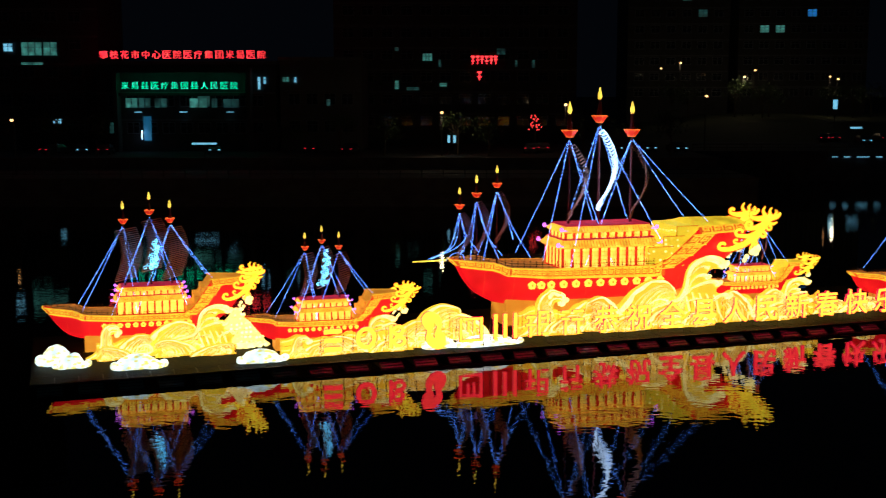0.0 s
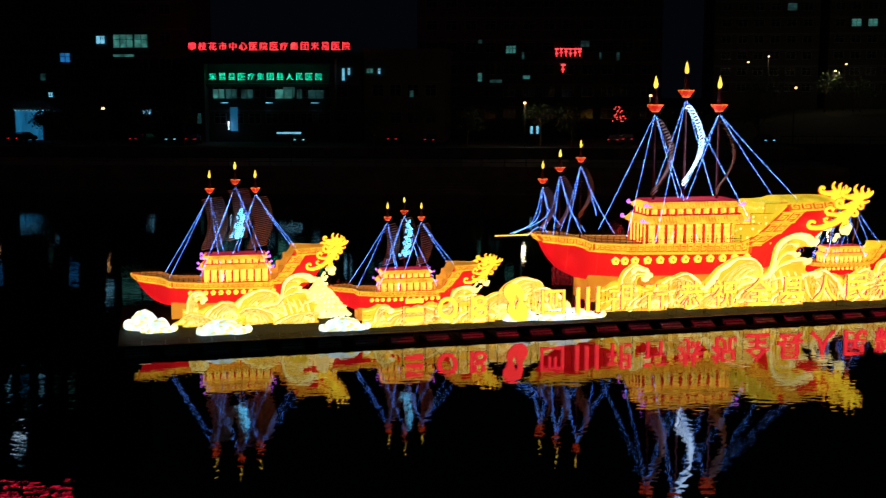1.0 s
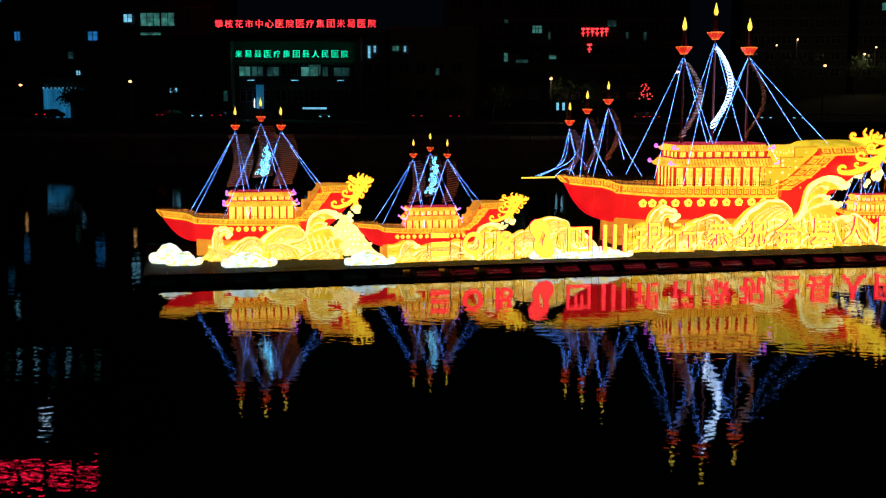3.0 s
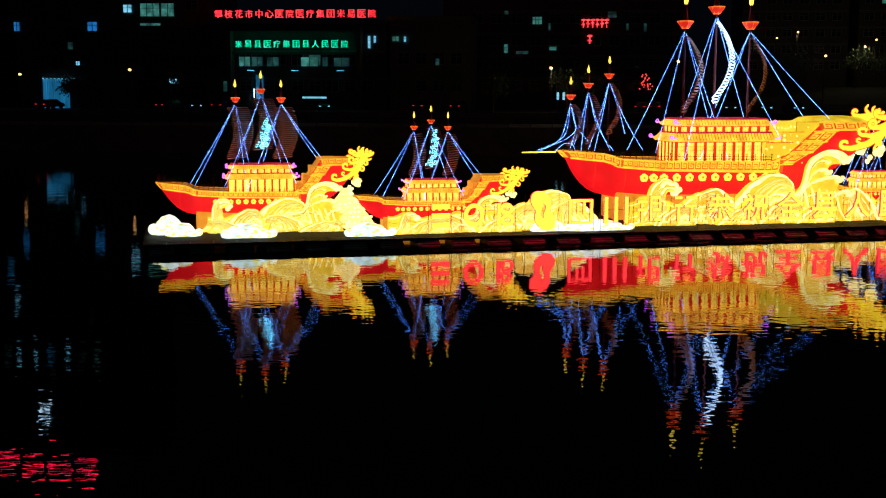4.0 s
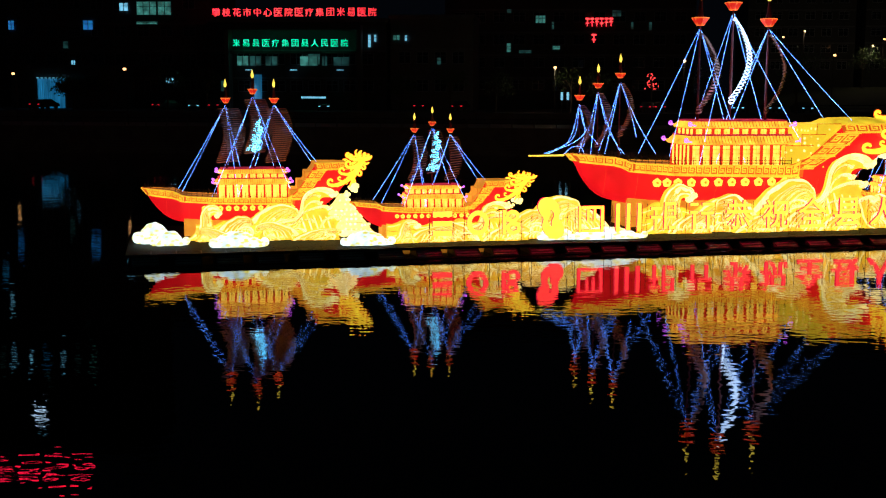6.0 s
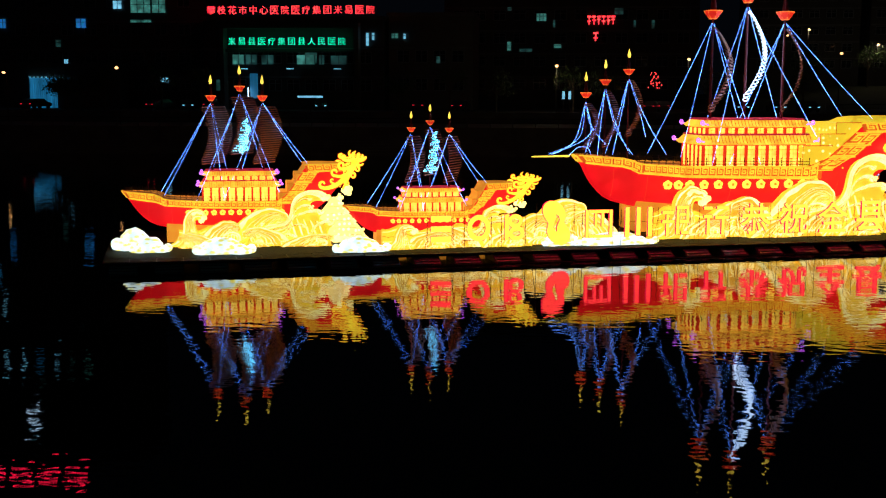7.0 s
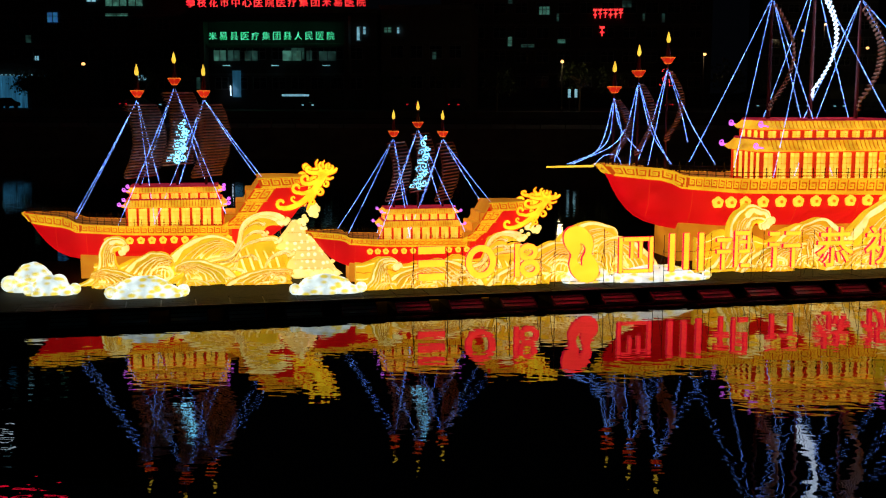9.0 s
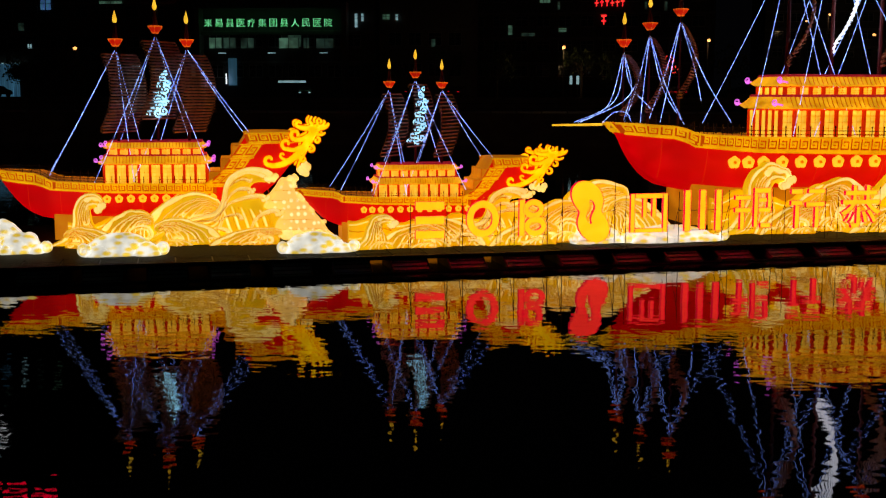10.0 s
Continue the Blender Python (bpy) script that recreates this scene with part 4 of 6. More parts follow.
def strip(root, left, right, f0, f1, t0, t1, puff, taper, name="foam_band", scallop=0.0, waves=7):
    """A band of cream silk with a fine dark seam on either side, between two edges of a wave; scallop: the lobes along its inner side."""
    n = len(left)
    i0, i1 = int(t0 * (n - 1)), max(int(t0 * (n - 1)) + 3, int(t1 * (n - 1)))
    i1 = min(i1, n - 1)
    rows, sides = [], ([], [])
    bm = bmesh.new()
    for i in range(i0, i1 + 1):
        t = (i - i0) / max(1, i1 - i0)
        g = 1 - taper * (1 - min(1.0, 3.2 * math.sin(math.pi * (0.06 + 0.88 * t))) ** 0.7)
        m, hw = (f0 + f1) / 2 + 0.015 * math.sin(8 * t + 40 * f0), (f1 - f0) / 2 * g
        far = scallop * (abs(math.sin(math.pi * waves * t)) - 0.3)
        q = [left[i] + (right[i] - left[i]) * a for a in (m - hw, m, m + hw + far)]
        rows.append([bm.verts.new((p[0], -puff - y, p[1])) for p, y in zip(q, (0.006, 0.03, 0.006))])
        sides[0].append(q[0])
        sides[1].append(q[2])
    for r0, r1 in zip(rows, rows[1:]):
        for j in range(2):
            bm.faces.new((r0[j], r0[j + 1], r1[j + 1], r1[j]))
    bmesh.ops.recalc_face_normals(bm, faces=bm.faces[:])
    ob = part(name, bm, FOAM, root)
    for sd in sides:
        seam(ob, sd, -puff - 0.008, 0.007)


def foam_shape(root, pts, y, name):
    bm = bmesh.new()
    pillow(bm, pts, y, y + 0.05, 0.012)
    ob = part(name, bm, FOAM, root)
    seam(ob, pts + pts[:1], y - 0.006, 0.007)


def drip(root, cx, cz, w, h, y, fingers, rnd):
    """A cap of cream foam whose lower edge runs out in rounded fingers."""
    pts = [np.array((cx - w * math.cos(a), cz + h * 0.55 * math.sin(a) * (1 + 0.12 * math.sin(5 * a)))) for a in np.linspace(0, math.pi, 18)]
    for f in range(fingers):
        x1, x0 = cx + w * (1 - 2 * f / fingers), cx + w * (1 - 2 * (f + 1) / fingers)
        deep = h * rnd.uniform(0.25, 0.75)
        mx, hw = (x0 + x1) / 2, (x1 - x0) / 2
        for a in np.linspace(0.12, math.pi - 0.12, 9):
            pts.append(np.array((mx + hw * math.cos(a) * (0.96 if deep < h * 0.5 else 0.8), max(0.004, cz - deep * math.sin(a) ** 0.7))))
    foam_shape(root, pts, y, "foam_patch")


def hook(root, cx, cz, r, a0, turns, y, wd):
    """A small comma of foam."""
    bm = bmesh.new()
    c = spiral(cx, cz, r, a0, turns, 0.2, 16)
    tube(bm, [(x, y, max(0.01, z)) for x, z in c], [wd * (0.35 + 0.9 * math.sin(math.pi * (i + 1) / 17)) for i in range(16)], 5, flat=0.5)
    part("foam_hook", bm, FOAM, root)


def fingers(root, left, right, k, puff, n=4):
    """Rounded drops of foam that hang from the tip of a breaking wave."""
    tip = left[-1] - left[-5]
    tip = tip / max(1e-6, float(np.hypot(*tip)))
    for j in range(n):
        f = (j + 0.5) / n
        c = left[-1] + (right[-1] - left[-1]) * (f * 1.5 - 0.12) - tip * 0.03 * k * (j % 2)
        r = 0.085 * k * (1.15 - 0.3 * abs(f - 0.4))
        out = [c + np.array((r * math.cos(q) * 1.05, r * math.sin(q) * 0.95)) + tip * r * 0.5 * max(0.0, math.cos(q - math.atan2(tip[1], tip[0]))) for q in np.linspace(0, 2 * math.pi, 17)[:-1]]
        bm = bmesh.new()
        pillow(bm, out, -puff - 0.1 - 0.012 * (j % 2), -0.02, 0.03)
        ob = part("foam_drop", bm, FOAM, root)
        seam(ob, out + out[:1], -puff - 0.104 - 0.012 * (j % 2), 0.007)


def crest(u0, u1, h, v, strands=6, flip=False, deep=False, shape=CREST, head=True):
    """A breaking wave: its back rises from u0 and its lip hangs over at u1; flowing bands of cream silk run up it."""
    w, h = u1 - u0, h - LIFT
    sg = -1 if flip else 1
    rnd = random.Random(int(u0 * 131 + v * 17))
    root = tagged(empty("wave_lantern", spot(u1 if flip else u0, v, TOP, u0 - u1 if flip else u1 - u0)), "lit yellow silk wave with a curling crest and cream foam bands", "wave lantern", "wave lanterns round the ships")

    def m(p):
        return np.array((sg * p[0] * w, p[1] * h))

    def bent(pts):
        return [pts[0]] + [(x + rnd.uniform(-0.025, 0.025), z + rnd.uniform(-0.025, 0.015)) for x, z in pts[1:-1]] + [pts[-1]]

    left, right = [m(p) for p in spline(bent(shape[0]), 44)], [m(p) for p in spline(bent(shape[1]), 44)]
    k = 0.55 + 0.32 * h
    # a few soft lumps of foam along the back, none on the rising stem
    lumps = rnd.randint(4, 6)
    for i in range(16, 42):
        d = left[i] - right[i]
        left[i] = left[i] + d / max(1e-6, float(np.hypot(*d))) * 0.055 * k * min(1, (i - 15) / 12) * abs(math.sin(math.pi * lumps * i / 43)) ** 0.8
    out = left + right[::-1]
    if flip:
        out = out[::-1]
    puff = min(0.08, 0.03 * h + 0.02)
    bm = bmesh.new()
    pillow(bm, out, 0.0, 0.3, puff)
    part("body", bm, WAVE_DEEP if deep else WAVE_SILK, root)
    # the broad band along the back, widest under the lip
    strip(root, left, right, 0.0, rnd.uniform(0.08, 0.11), 0.0, 1.0, puff, 0.25, "main_band", 0.05, rnd.randint(4, 6))
    if head:
        strip(root, left, right, 0.16, 0.4, 0.66, 1.0, puff + 0.012, 0.9, "lip_band", 0.12, 3)
        strip(root, left, right, 0.56, 0.68, 0.6, 0.97, puff + 0.006, 0.9, "lip_band", 0.05, 3)
        fingers(root, left, right, k, puff)
    # slim bands and fine seams that follow the sweep of the wave
    f, n = 0.22, max(6, strands + 1)
    step = 0.74 / n
    for j in range(n):
        wd = step * rnd.uniform(0.2, 0.36)
        t0 = rnd.uniform(0.0, 0.14)
        t1 = min(0.98, t0 + rnd.uniform(0.5, 0.72)) if head else rnd.uniform(0.72, 1.0)
        strip(root, left, right, f, f + wd, t0, t1, puff, 0.92, "foam_band", rnd.choice((0.0, 0.0, 0.0, 0.03)), 5)
        g, i0 = f + wd + (step - wd) * 0.5, int(rnd.uniform(0, 8))
        seam(root, [left[i] + (right[i] - left[i]) * (g + 0.01 * math.sin(i * 0.3)) for i in range(i0, min(43, i0 + rnd.randint(24, 36)))], -puff - 0.004, 0.007)
        f += step
    # a low fold at the foot that rolls over in its turn
    fw, fh = w * rnd.uniform(0.3, 0.42), h * rnd.uniform(0.24, 0.34)
    fx = sg * w * rnd.uniform(0.42, 0.56)
    fold(root, fx, sg * fw, fh, puff + 0.09)
    for j in range(max(2, round(w * 1.3))):
        i = int(rnd.uniform(0.08, 0.5) * 43)
        c = left[i] + (right[i] - left[i]) * rnd.uniform(0.25, 0.85)
        hook(root, c[0], c[1], rnd.uniform(0.07, 0.13) * k, rnd.uniform(0, 360), rnd.choice((-0.8, 0.8)), -puff - 0.045, rnd.uniform(0.016, 0.024) * k)
    return root


def fold(root, x, w, h, puff):
    """A small roll of silk at the foot of a wave: an amber face under a cream edge."""
    top = spline([(0, 0.01), (0.16, 0.5), (0.42, 0.88), (0.74, 1.0), (1.0, 0.78), (1.03, 0.52)], 26)
    low = spline([(0.9, 0.01), (0.8, 0.2), (0.74, 0.4), (0.8, 0.56), (0.9, 0.6), (0.98, 0.5)], 26)
    a, b = ([np.array((x + p[0] * w, p[1] * h)) for p in q] for q in (top, low))
    out = a + b[::-1]
    bm = bmesh.new()
    pillow(bm, out if w > 0 else out[::-1], -puff, -puff + 0.12, 0.015)
    ob = part("fold", bm, WAVE_DEEP, root)
    for f0, f1, t0, t1 in ((0.0, 0.22, 0.0, 1.0), (0.36, 0.46, 0.1, 0.8), (0.62, 0.7, 0.05, 0.7)):
        rows = []
        bm = bmesh.new()
        for i in range(int(t0 * 25), int(t1 * 25) + 1):
            t = (i / 25 - t0) / (t1 - t0)
            g = 0.3 + 0.7 * math.sin(math.pi * min(1.0, 0.15 + t)) if f0 else 0.6 + 0.7 * t
            q = [a[i] + (b[i] - a[i]) * e for e in (f0, f0 + (f1 - f0) * g)]
            rows.append([bm.verts.new((p[0], -puff - 0.028 + o, p[1])) for p in q for o in (0.0, 0.012)])
        for r0, r1 in zip(rows, rows[1:]):
            for c0, c1 in ((0, 2), (1, 0), (2, 3)):
                bm.faces.new((r0[c0], r0[c1], r1[c1], r1[c0]))
        bmesh.ops.recalc_face_normals(bm, faces=bm.faces[:])
        part("foam_band", bm, FOAM, ob)
    seam(ob, a, -puff - 0.03, 0.008)


TAIL_LINE = ((-0.24, 0.1), (0.0, 0.265), (0.23, 0.345), (0.365, 0.4), (0.44, 0.54), (0.48, 0.77), (0.56, 0.9), (0.71, 0.965), (0.86, 0.93), (0.94, 0.83))
UNDER = ((0.9, 0.79), (0.8, 0.8), (0.735, 0.77), (0.71, 0.7), (0.74, 0.64), (0.83, 0.635), (0.885, 0.59), (0.86, 0.53), (0.84, 0.46), (0.9, 0.42), (1.0, 0.41), (1.03, 0.35), (0.97, 0.27), (0.95, 0.14), (1.0, 0.0))
TONGUES = ((TAIL_LINE, 0.036, 0.085, 5), (((0.46, 0.48), (0.51, 0.63), (0.59, 0.71), (0.68, 0.72), (0.735, 0.67)), 0.022, 0.05, 3), (((0.43, 0.4), (0.51, 0.53), (0.66, 0.6), (0.8, 0.62), (0.88, 0.57)), 0.025, 0.06, 4),
           (((0.58, 0.01), (0.69, 0.15), (0.75, 0.29), (0.83, 0.38), (0.94, 0.42), (1.015, 0.37)), 0.024, 0.06, 4), (((-0.2, 0.02), (-0.04, 0.1), (0.1, 0.19), (0.22, 0.2), (0.3, 0.1)), 0.025, 0.05, 3), (((0.2, 0.02), (0.28, 0.14), (0.38, 0.2), (0.48, 0.16), (0.5, 0.06)), 0.022, 0.045, 3),
           (((0.05, 0.22), (0.18, 0.29), (0.32, 0.31), (0.42, 0.42), (0.47, 0.56)), 0.012, 0.02, 2), (((0.5, 0.74), (0.56, 0.81), (0.64, 0.85), (0.72, 0.82)), 0.012, 0.03, 2), (((0.3, 0.3), (0.4, 0.3), (0.48, 0.36), (0.58, 0.38), (0.63, 0.32)), 0.014, 0.035, 3))


def tongue(root, pts, w0, w1, y, drops, scale):
    """A tongue of cream silk that widens towards its tip, with a fine seam on either side and drops at the end."""
    c = spline(pts, 40)
    rows, sides = [], ([], [])
    bm = bmesh.new()
    for i, p in enumerate(c):
        t = i / 39
        d = c[min(39, i + 1)] - c[max(0, i - 1)]
        nrm = np.array((-d[1], d[0])) / max(1e-6, float(np.hypot(*d)))
        wd = (w0 * min(1.0, 0.25 + 3 * t) + (w1 - w0) * t ** 2.2) * scale * (1 + 0.1 * math.sin(9 * t + w1 * 50))
        inner = wd * (1.0 + 0.5 * t * abs(math.sin(math.pi * 4 * t)) ** 0.7)
        q = (p + nrm * wd * 0.45, p, p - nrm * inner * 0.55)
        q = [np.array((e[0], max(0.012, e[1]))) for e in q]
        rows.append([bm.verts.new((e[0], -y - o, e[1])) for e, o in zip(q, (0.0, 0.045, 0.0))])
        sides[0].append(q[0])
        sides[1].append(q[2])
    for r0, r1 in zip(rows, rows[1:]):
        for j in range(2):
            bm.faces.new((r0[j], r0[j + 1], r1[j + 1], r1[j]))
    bmesh.ops.recalc_face_normals(bm, faces=bm.faces[:])
    ob = part("foam_tongue", bm, FOAM, root)
    for sd in sides:
        seam(ob, sd, -y - 0.004, 0.008)
    for f, i0, i1 in ((0.32, 4, 30), (0.6, 9, 37), (0.8, 18, 34)):
        seam(ob, [sides[0][i] + (sides[1][i] - sides[0][i]) * (f + 0.05 * math.sin(i * 0.35)) for i in range(i0, i1)], -y - 0.042, 0.006)
    d = c[-1] - c[-4]
    d = d / max(1e-6, float(np.hypot(*d)))
    nrm = np.array((-d[1], d[0]))
    for j in range(drops):
        f = j / (drops - 1) - 0.5
        r = w1 * scale * (0.34 - 0.1 * abs(f))
        e = c[-1] - d * w1 * scale * (0.15 + 0.9 * max(0.0, -f)) + nrm * w1 * scale * f * 0.95
        out = [e + d * r * (1.3 * max(0.0, math.cos(a)) + min(0.0, math.cos(a))) + nrm * r * math.sin(a) for a in np.linspace(0, 2 * math.pi, 17)[:-1]]
        out = [np.array((o[0], max(0.012, o[1]))) for o in out]
        bm = bmesh.new()
        pillow(bm, out[::-1], -y - 0.02, -y + 0.06, 0.03)
        drop = part("foam_drop", bm, FOAM, root)
        seam(drop, out + out[:1], -y - 0.03, 0.007)


def breaker(u0, u1, h, v):
    """A great breaking wave: a long tail sweeps up into a hooked head over two lower lips, striped silk beneath."""
    w, h = u1 - u0, h - LIFT
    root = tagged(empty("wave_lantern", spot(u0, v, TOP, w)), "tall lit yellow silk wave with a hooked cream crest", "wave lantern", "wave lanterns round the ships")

    def m(p):
        return np.array((p[0] * w, p[1] * h))

    edge = [m(p) for p in spline(TAIL_LINE, 40)] + [m(p) for p in spline(UNDER, 44)]
    bm = bmesh.new()
    pillow(bm, [m((-0.34, 0.0))] + edge, 0.0, 0.3, 0.05)
    part("body", bm, WAVE_SILK, root)
    # stripes that fall from the lips to the foot, and long seams in the tail
    for j in range(10):
        a = 0.45 + 0.046 * j
        pts = [m(p) for p in spline(((a - 0.02, 0.5 - 0.01 * j), (a + 0.015, 0.34), (a + 0.06, 0.16), (a + 0.13, 0.015)), 20)]
        bm = bmesh.new()
        tube(bm, [(p[0], -0.055, p[1]) for p in pts], [0.0085 * w * (0.5 + math.sin(math.pi * (i + 1) / 21)) for i in range(20)], 5, flat=0.3)
        part("stripe", bm, WAVE_DEEP if j % 2 else FOAM, root)
        seam(root, [p + np.array((0.022 * w, 0)) for p in pts], -0.056, 0.007)
    for j in range(4):
        pts = [m((p[0] + 0.03 * j * (1 - i / 23), max(0.02, p[1] - 0.075 * (j + 1) * (1 - 0.3 * i / 23)))) for i, p in enumerate(spline(TAIL_LINE[:5], 24))]
        seam(root, pts, -0.056, 0.009)
        bm = bmesh.new()
        tube(bm, [(p[0], -0.05, max(0.02, p[1] - 0.03 * h)) for p in pts], [0.008 * w * math.sin(math.pi * (i + 1) / 25) + 0.004 for i in range(24)], 5, flat=0.3)
        part("foam_band", bm, FOAM, root)
    # two ribs under the head
    for a, b in (((0.53, 0.78), (0.63, 0.84)), ((0.6, 0.86), (0.7, 0.84))):
        seam(root, [m(p) for p in spline((a, ((a[0] + b[0]) / 2, max(a[1], b[1]) + 0.02), b, (b[0] + 0.04, b[1] - 0.05)), 10)], -0.056, 0.009)
    for j, (pts, w0, w1, drops) in enumerate(TONGUES):
        tongue(root, [m(p) for p in pts], w0 * 0.95, w1 * 1.1, 0.07 + 0.012 * j, drops, w)
    rnd = random.Random(int(u0 * 10))
    for j in range(6):
        hook(root, w * rnd.uniform(-0.1, 0.35), h * rnd.uniform(0.05, 0.25), rnd.uniform(0.04, 0.06) * w, rnd.uniform(0, 360), rnd.choice((-0.8, 0.8)), -0.1, 0.008 * w)


def swell(u0, u1, h, v, turns=1.6, flip=False, deep=True):
    """A rounded swell: strands of foam sweep over its back, and a curl turns in at its foot."""
    root = crest(u0, u1, h, v, max(6, round((u1 - u0) * 3)), flip, deep, SWEEP, False)
    w, h = u1 - u0, h - LIFT
    sg = -1 if flip else 1
    rnd = random.Random(int(u0 * 77 + v * 31))
    puff = min(0.08, 0.03 * h + 0.02)
    cx, cz, r = sg * w * rnd.uniform(0.7, 0.84), h * rnd.uniform(0.2, 0.3), 0.2
    rx, rz = r * min(w, 1.7 * h), r * min(1.4 * h, 1.2 * w)
    for mt, k0, rr in ((FOAM, 1.0, 0.04), (WAVE_LINE, 0.86, 0.009), (FOAM, 0.66, 0.022)):
        bm = bmesh.new()
        pts = [(cx + rx * q * k0 * math.cos(e), -puff - 0.06, max(0.01, cz + rz * q * k0 * math.sin(e)))
               for q, e in ((1.15 - 0.85 * t, sg * (2.6 - 2 * math.pi * turns * t * 0.62)) for t in np.linspace(0, 1, 34))]
        n = len(pts)
        tube(bm, pts, [rr * (0.6 + 0.3 * h) * (0.35 + 0.95 * math.sin(math.pi * (i + 2) / (n + 3))) for i in range(n)], 5, flat=0.45)
        part("scroll_line", bm, mt, root)
    for c in range(2):
        drip(root, sg * w * (0.2 + 0.34 * c + rnd.uniform(-0.06, 0.06)), h * rnd.uniform(0.12, 0.26), w * rnd.uniform(0.06, 0.1), h * rnd.uniform(0.08, 0.13), -puff - 0.09 - 0.012 * c, rnd.choice((2, 3)), rnd)
    return root


def spray(u0, u1, h, v, lean=0.0):
    """A pale silk cone whose bulbs show through."""
    root = tagged(empty("spray_lantern", spot(u0, v, TOP, u1 - u0)), "pale silk cone with rows of bulbs showing through", "spray lantern")
    w, h = u1 - u0, h - LIFT
    bm = bmesh.new()
    out = [np.array(p) for p in spline([(0.0, 0.02), (0.18 * w, 0.4 * h), (0.4 * w + lean, 0.8 * h), (0.5 * w + lean, h), (0.6 * w + lean, 0.82 * h), (0.78 * w, 0.45 * h), (w, 0.02)], 24)]
    for i in range(12, 24):
        out[i] = out[i] + np.array((0.07 * abs(math.sin(i * 1.3)), 0.05 * abs(math.sin(i * 1.3))))
    pillow(bm, out, -0.1, 0.4, 0.1)
    part("body", bm, PALE, root)
    for i in range(13, 23, 2):
        bm = bmesh.new()
        bmesh.ops.create_icosphere(bm, subdivisions=2, radius=0.07 + 0.03 * (i % 3), matrix=Matrix.Translation((out[i][0] + 0.02, -0.12, out[i][1] + 0.02)) @ Matrix.Diagonal((1.2, 0.7, 1, 1)))
        part("foam_lobe", bm, FOAM, root)
    rnd = random.Random(5)
    for i in range(1, 6):
        z = h * i / 6.2
        bm = bmesh.new()
        tube(bm, [(0.5 * w * (z / h) ** 1.2 + 0.05, -0.21, z), (w - 0.5 * w * (z / h) ** 0.9 - 0.05, -0.21, z)], 0.006, 4)
        part("wire_hoop", bm, FRET, root)
    for i in range(9):
        bm = bmesh.new()
        t = i / 8
        bmesh.ops.create_icosphere(bm, subdivisions=2, radius=rnd.uniform(0.1, 0.19), matrix=Matrix.Translation((w * (0.1 + 0.85 * t), -0.2, 0.1 + 0.06 * rnd.random())) @ Matrix.Diagonal((1.3, 0.6, 1, 1)))
        part("foam_lobe", bm, FOAM, root)


def cloud(u, v, w, h, d, z=0.0, n=7, seed=1):
    """A low cloud lantern of several silk lobes."""
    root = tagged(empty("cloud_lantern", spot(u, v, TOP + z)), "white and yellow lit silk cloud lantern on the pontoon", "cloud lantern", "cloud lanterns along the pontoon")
    rnd = random.Random(seed)
    domes = [(-0.04 * w, 0.0, 0.46 * w, 1.0)] + [((0.2 + 0.6 * i / max(1, n - 5) - 0.5) * w, rnd.uniform(-0.3, -0.1) * d, rnd.uniform(0.16, 0.22) * w, rnd.uniform(0.4, 0.6)) for i in range(max(2, n - 4))]
    for x, y, r, f in domes:
        bm = bmesh.new()
        bmesh.ops.create_icosphere(bm, subdivisions=4, radius=1.0, matrix=Matrix.Translation((x, y, 0.0)) @ Matrix.Diagonal((r, d * 0.5 * f ** 0.5, h * f, 1)))
        for q in bm.verts:
            q.co *= 1 + 0.05 * noise.noise((q.co.x * 4 + seed, q.co.y * 4, q.co.z * 5))
        bmesh.ops.bisect_plane(bm, geom=bm.verts[:] + bm.edges[:] + bm.faces[:], plane_co=(0, 0, 0.002), plane_no=(0, 0, -1), clear_outer=True)
        for f2 in bm.faces:
            f2.smooth = True
        part("dome", bm, CLOUD, root)
    for sx in (-1, 1):
        bm = bmesh.new()
        bmesh.ops.create_icosphere(bm, subdivisions=3, radius=h * 0.3, matrix=Matrix.Translation((sx * w * 0.5, -d * 0.3, h * 0.29)))
        part("end_lobe", bm, CLOUD, root)
        bm = bmesh.new()
        c = spiral(sx * w * 0.5, h * 0.29, h * 0.22, 90, -sx * 1.3, 0.2, 16)
        tube(bm, [(x, -d * 0.3 - h * 0.28, z) for x, z in c], 0.014, 5)
        part("end_scroll", bm, FOAM, root)


def backing(u0, u1, h, v):
    """The low amber silk wall behind the waves."""
    root = tagged(empty("wave_wall", spot(u0, v, TOP, u1 - u0)), "low amber lit silk wall with wavy top behind the waves", "wave lantern")
    w, h = u1 - u0, h - LIFT
    n = max(8, round(w * 4))
    out = [np.array((w * i / n, h * (0.8 + 0.2 * math.sin(i * 0.9 + u0) * math.sin(i * 0.37)))) for i in range(n + 1)]
    bm = bmesh.new()
    pillow(bm, [np.array((0.0, 0.0))] + out + [np.array((w, 0.0))], 0.0, 0.2, 0.02)
    part("wall", bm, WAVE_DEEP, root)
    for j in range(3):
        bm = bmesh.new()
        tube(bm, [(p[0], -0.03, max(0.03, p[1] * (0.85 - 0.26 * j) + 0.03 * math.sin(p[0] * 5 + j * 2))) for p in out], 0.016, 4)
        part("foam_line", bm, FOAM if j != 1 else WAVE_LINE, root)


# round the ship that ends the row
backing(-16.1, -8.6, 0.9, 4.2)
crest(-16.6, -15.1, 1.64, 3.95, 5)
swell(-15.4, -13.5, 1.12, 3.75, 1.5)
swell(-16.1, -14.3, 0.66, 3.4, 1.3, flip=True)
swell(-14.1, -11.5, 1.62, 4.0, 1.9, deep=False)
breaker(-12.75, -9.6, 2.42, 3.65)
swell(-13.4, -11.2, 0.88, 3.3, 1.4, deep=False, flip=True)
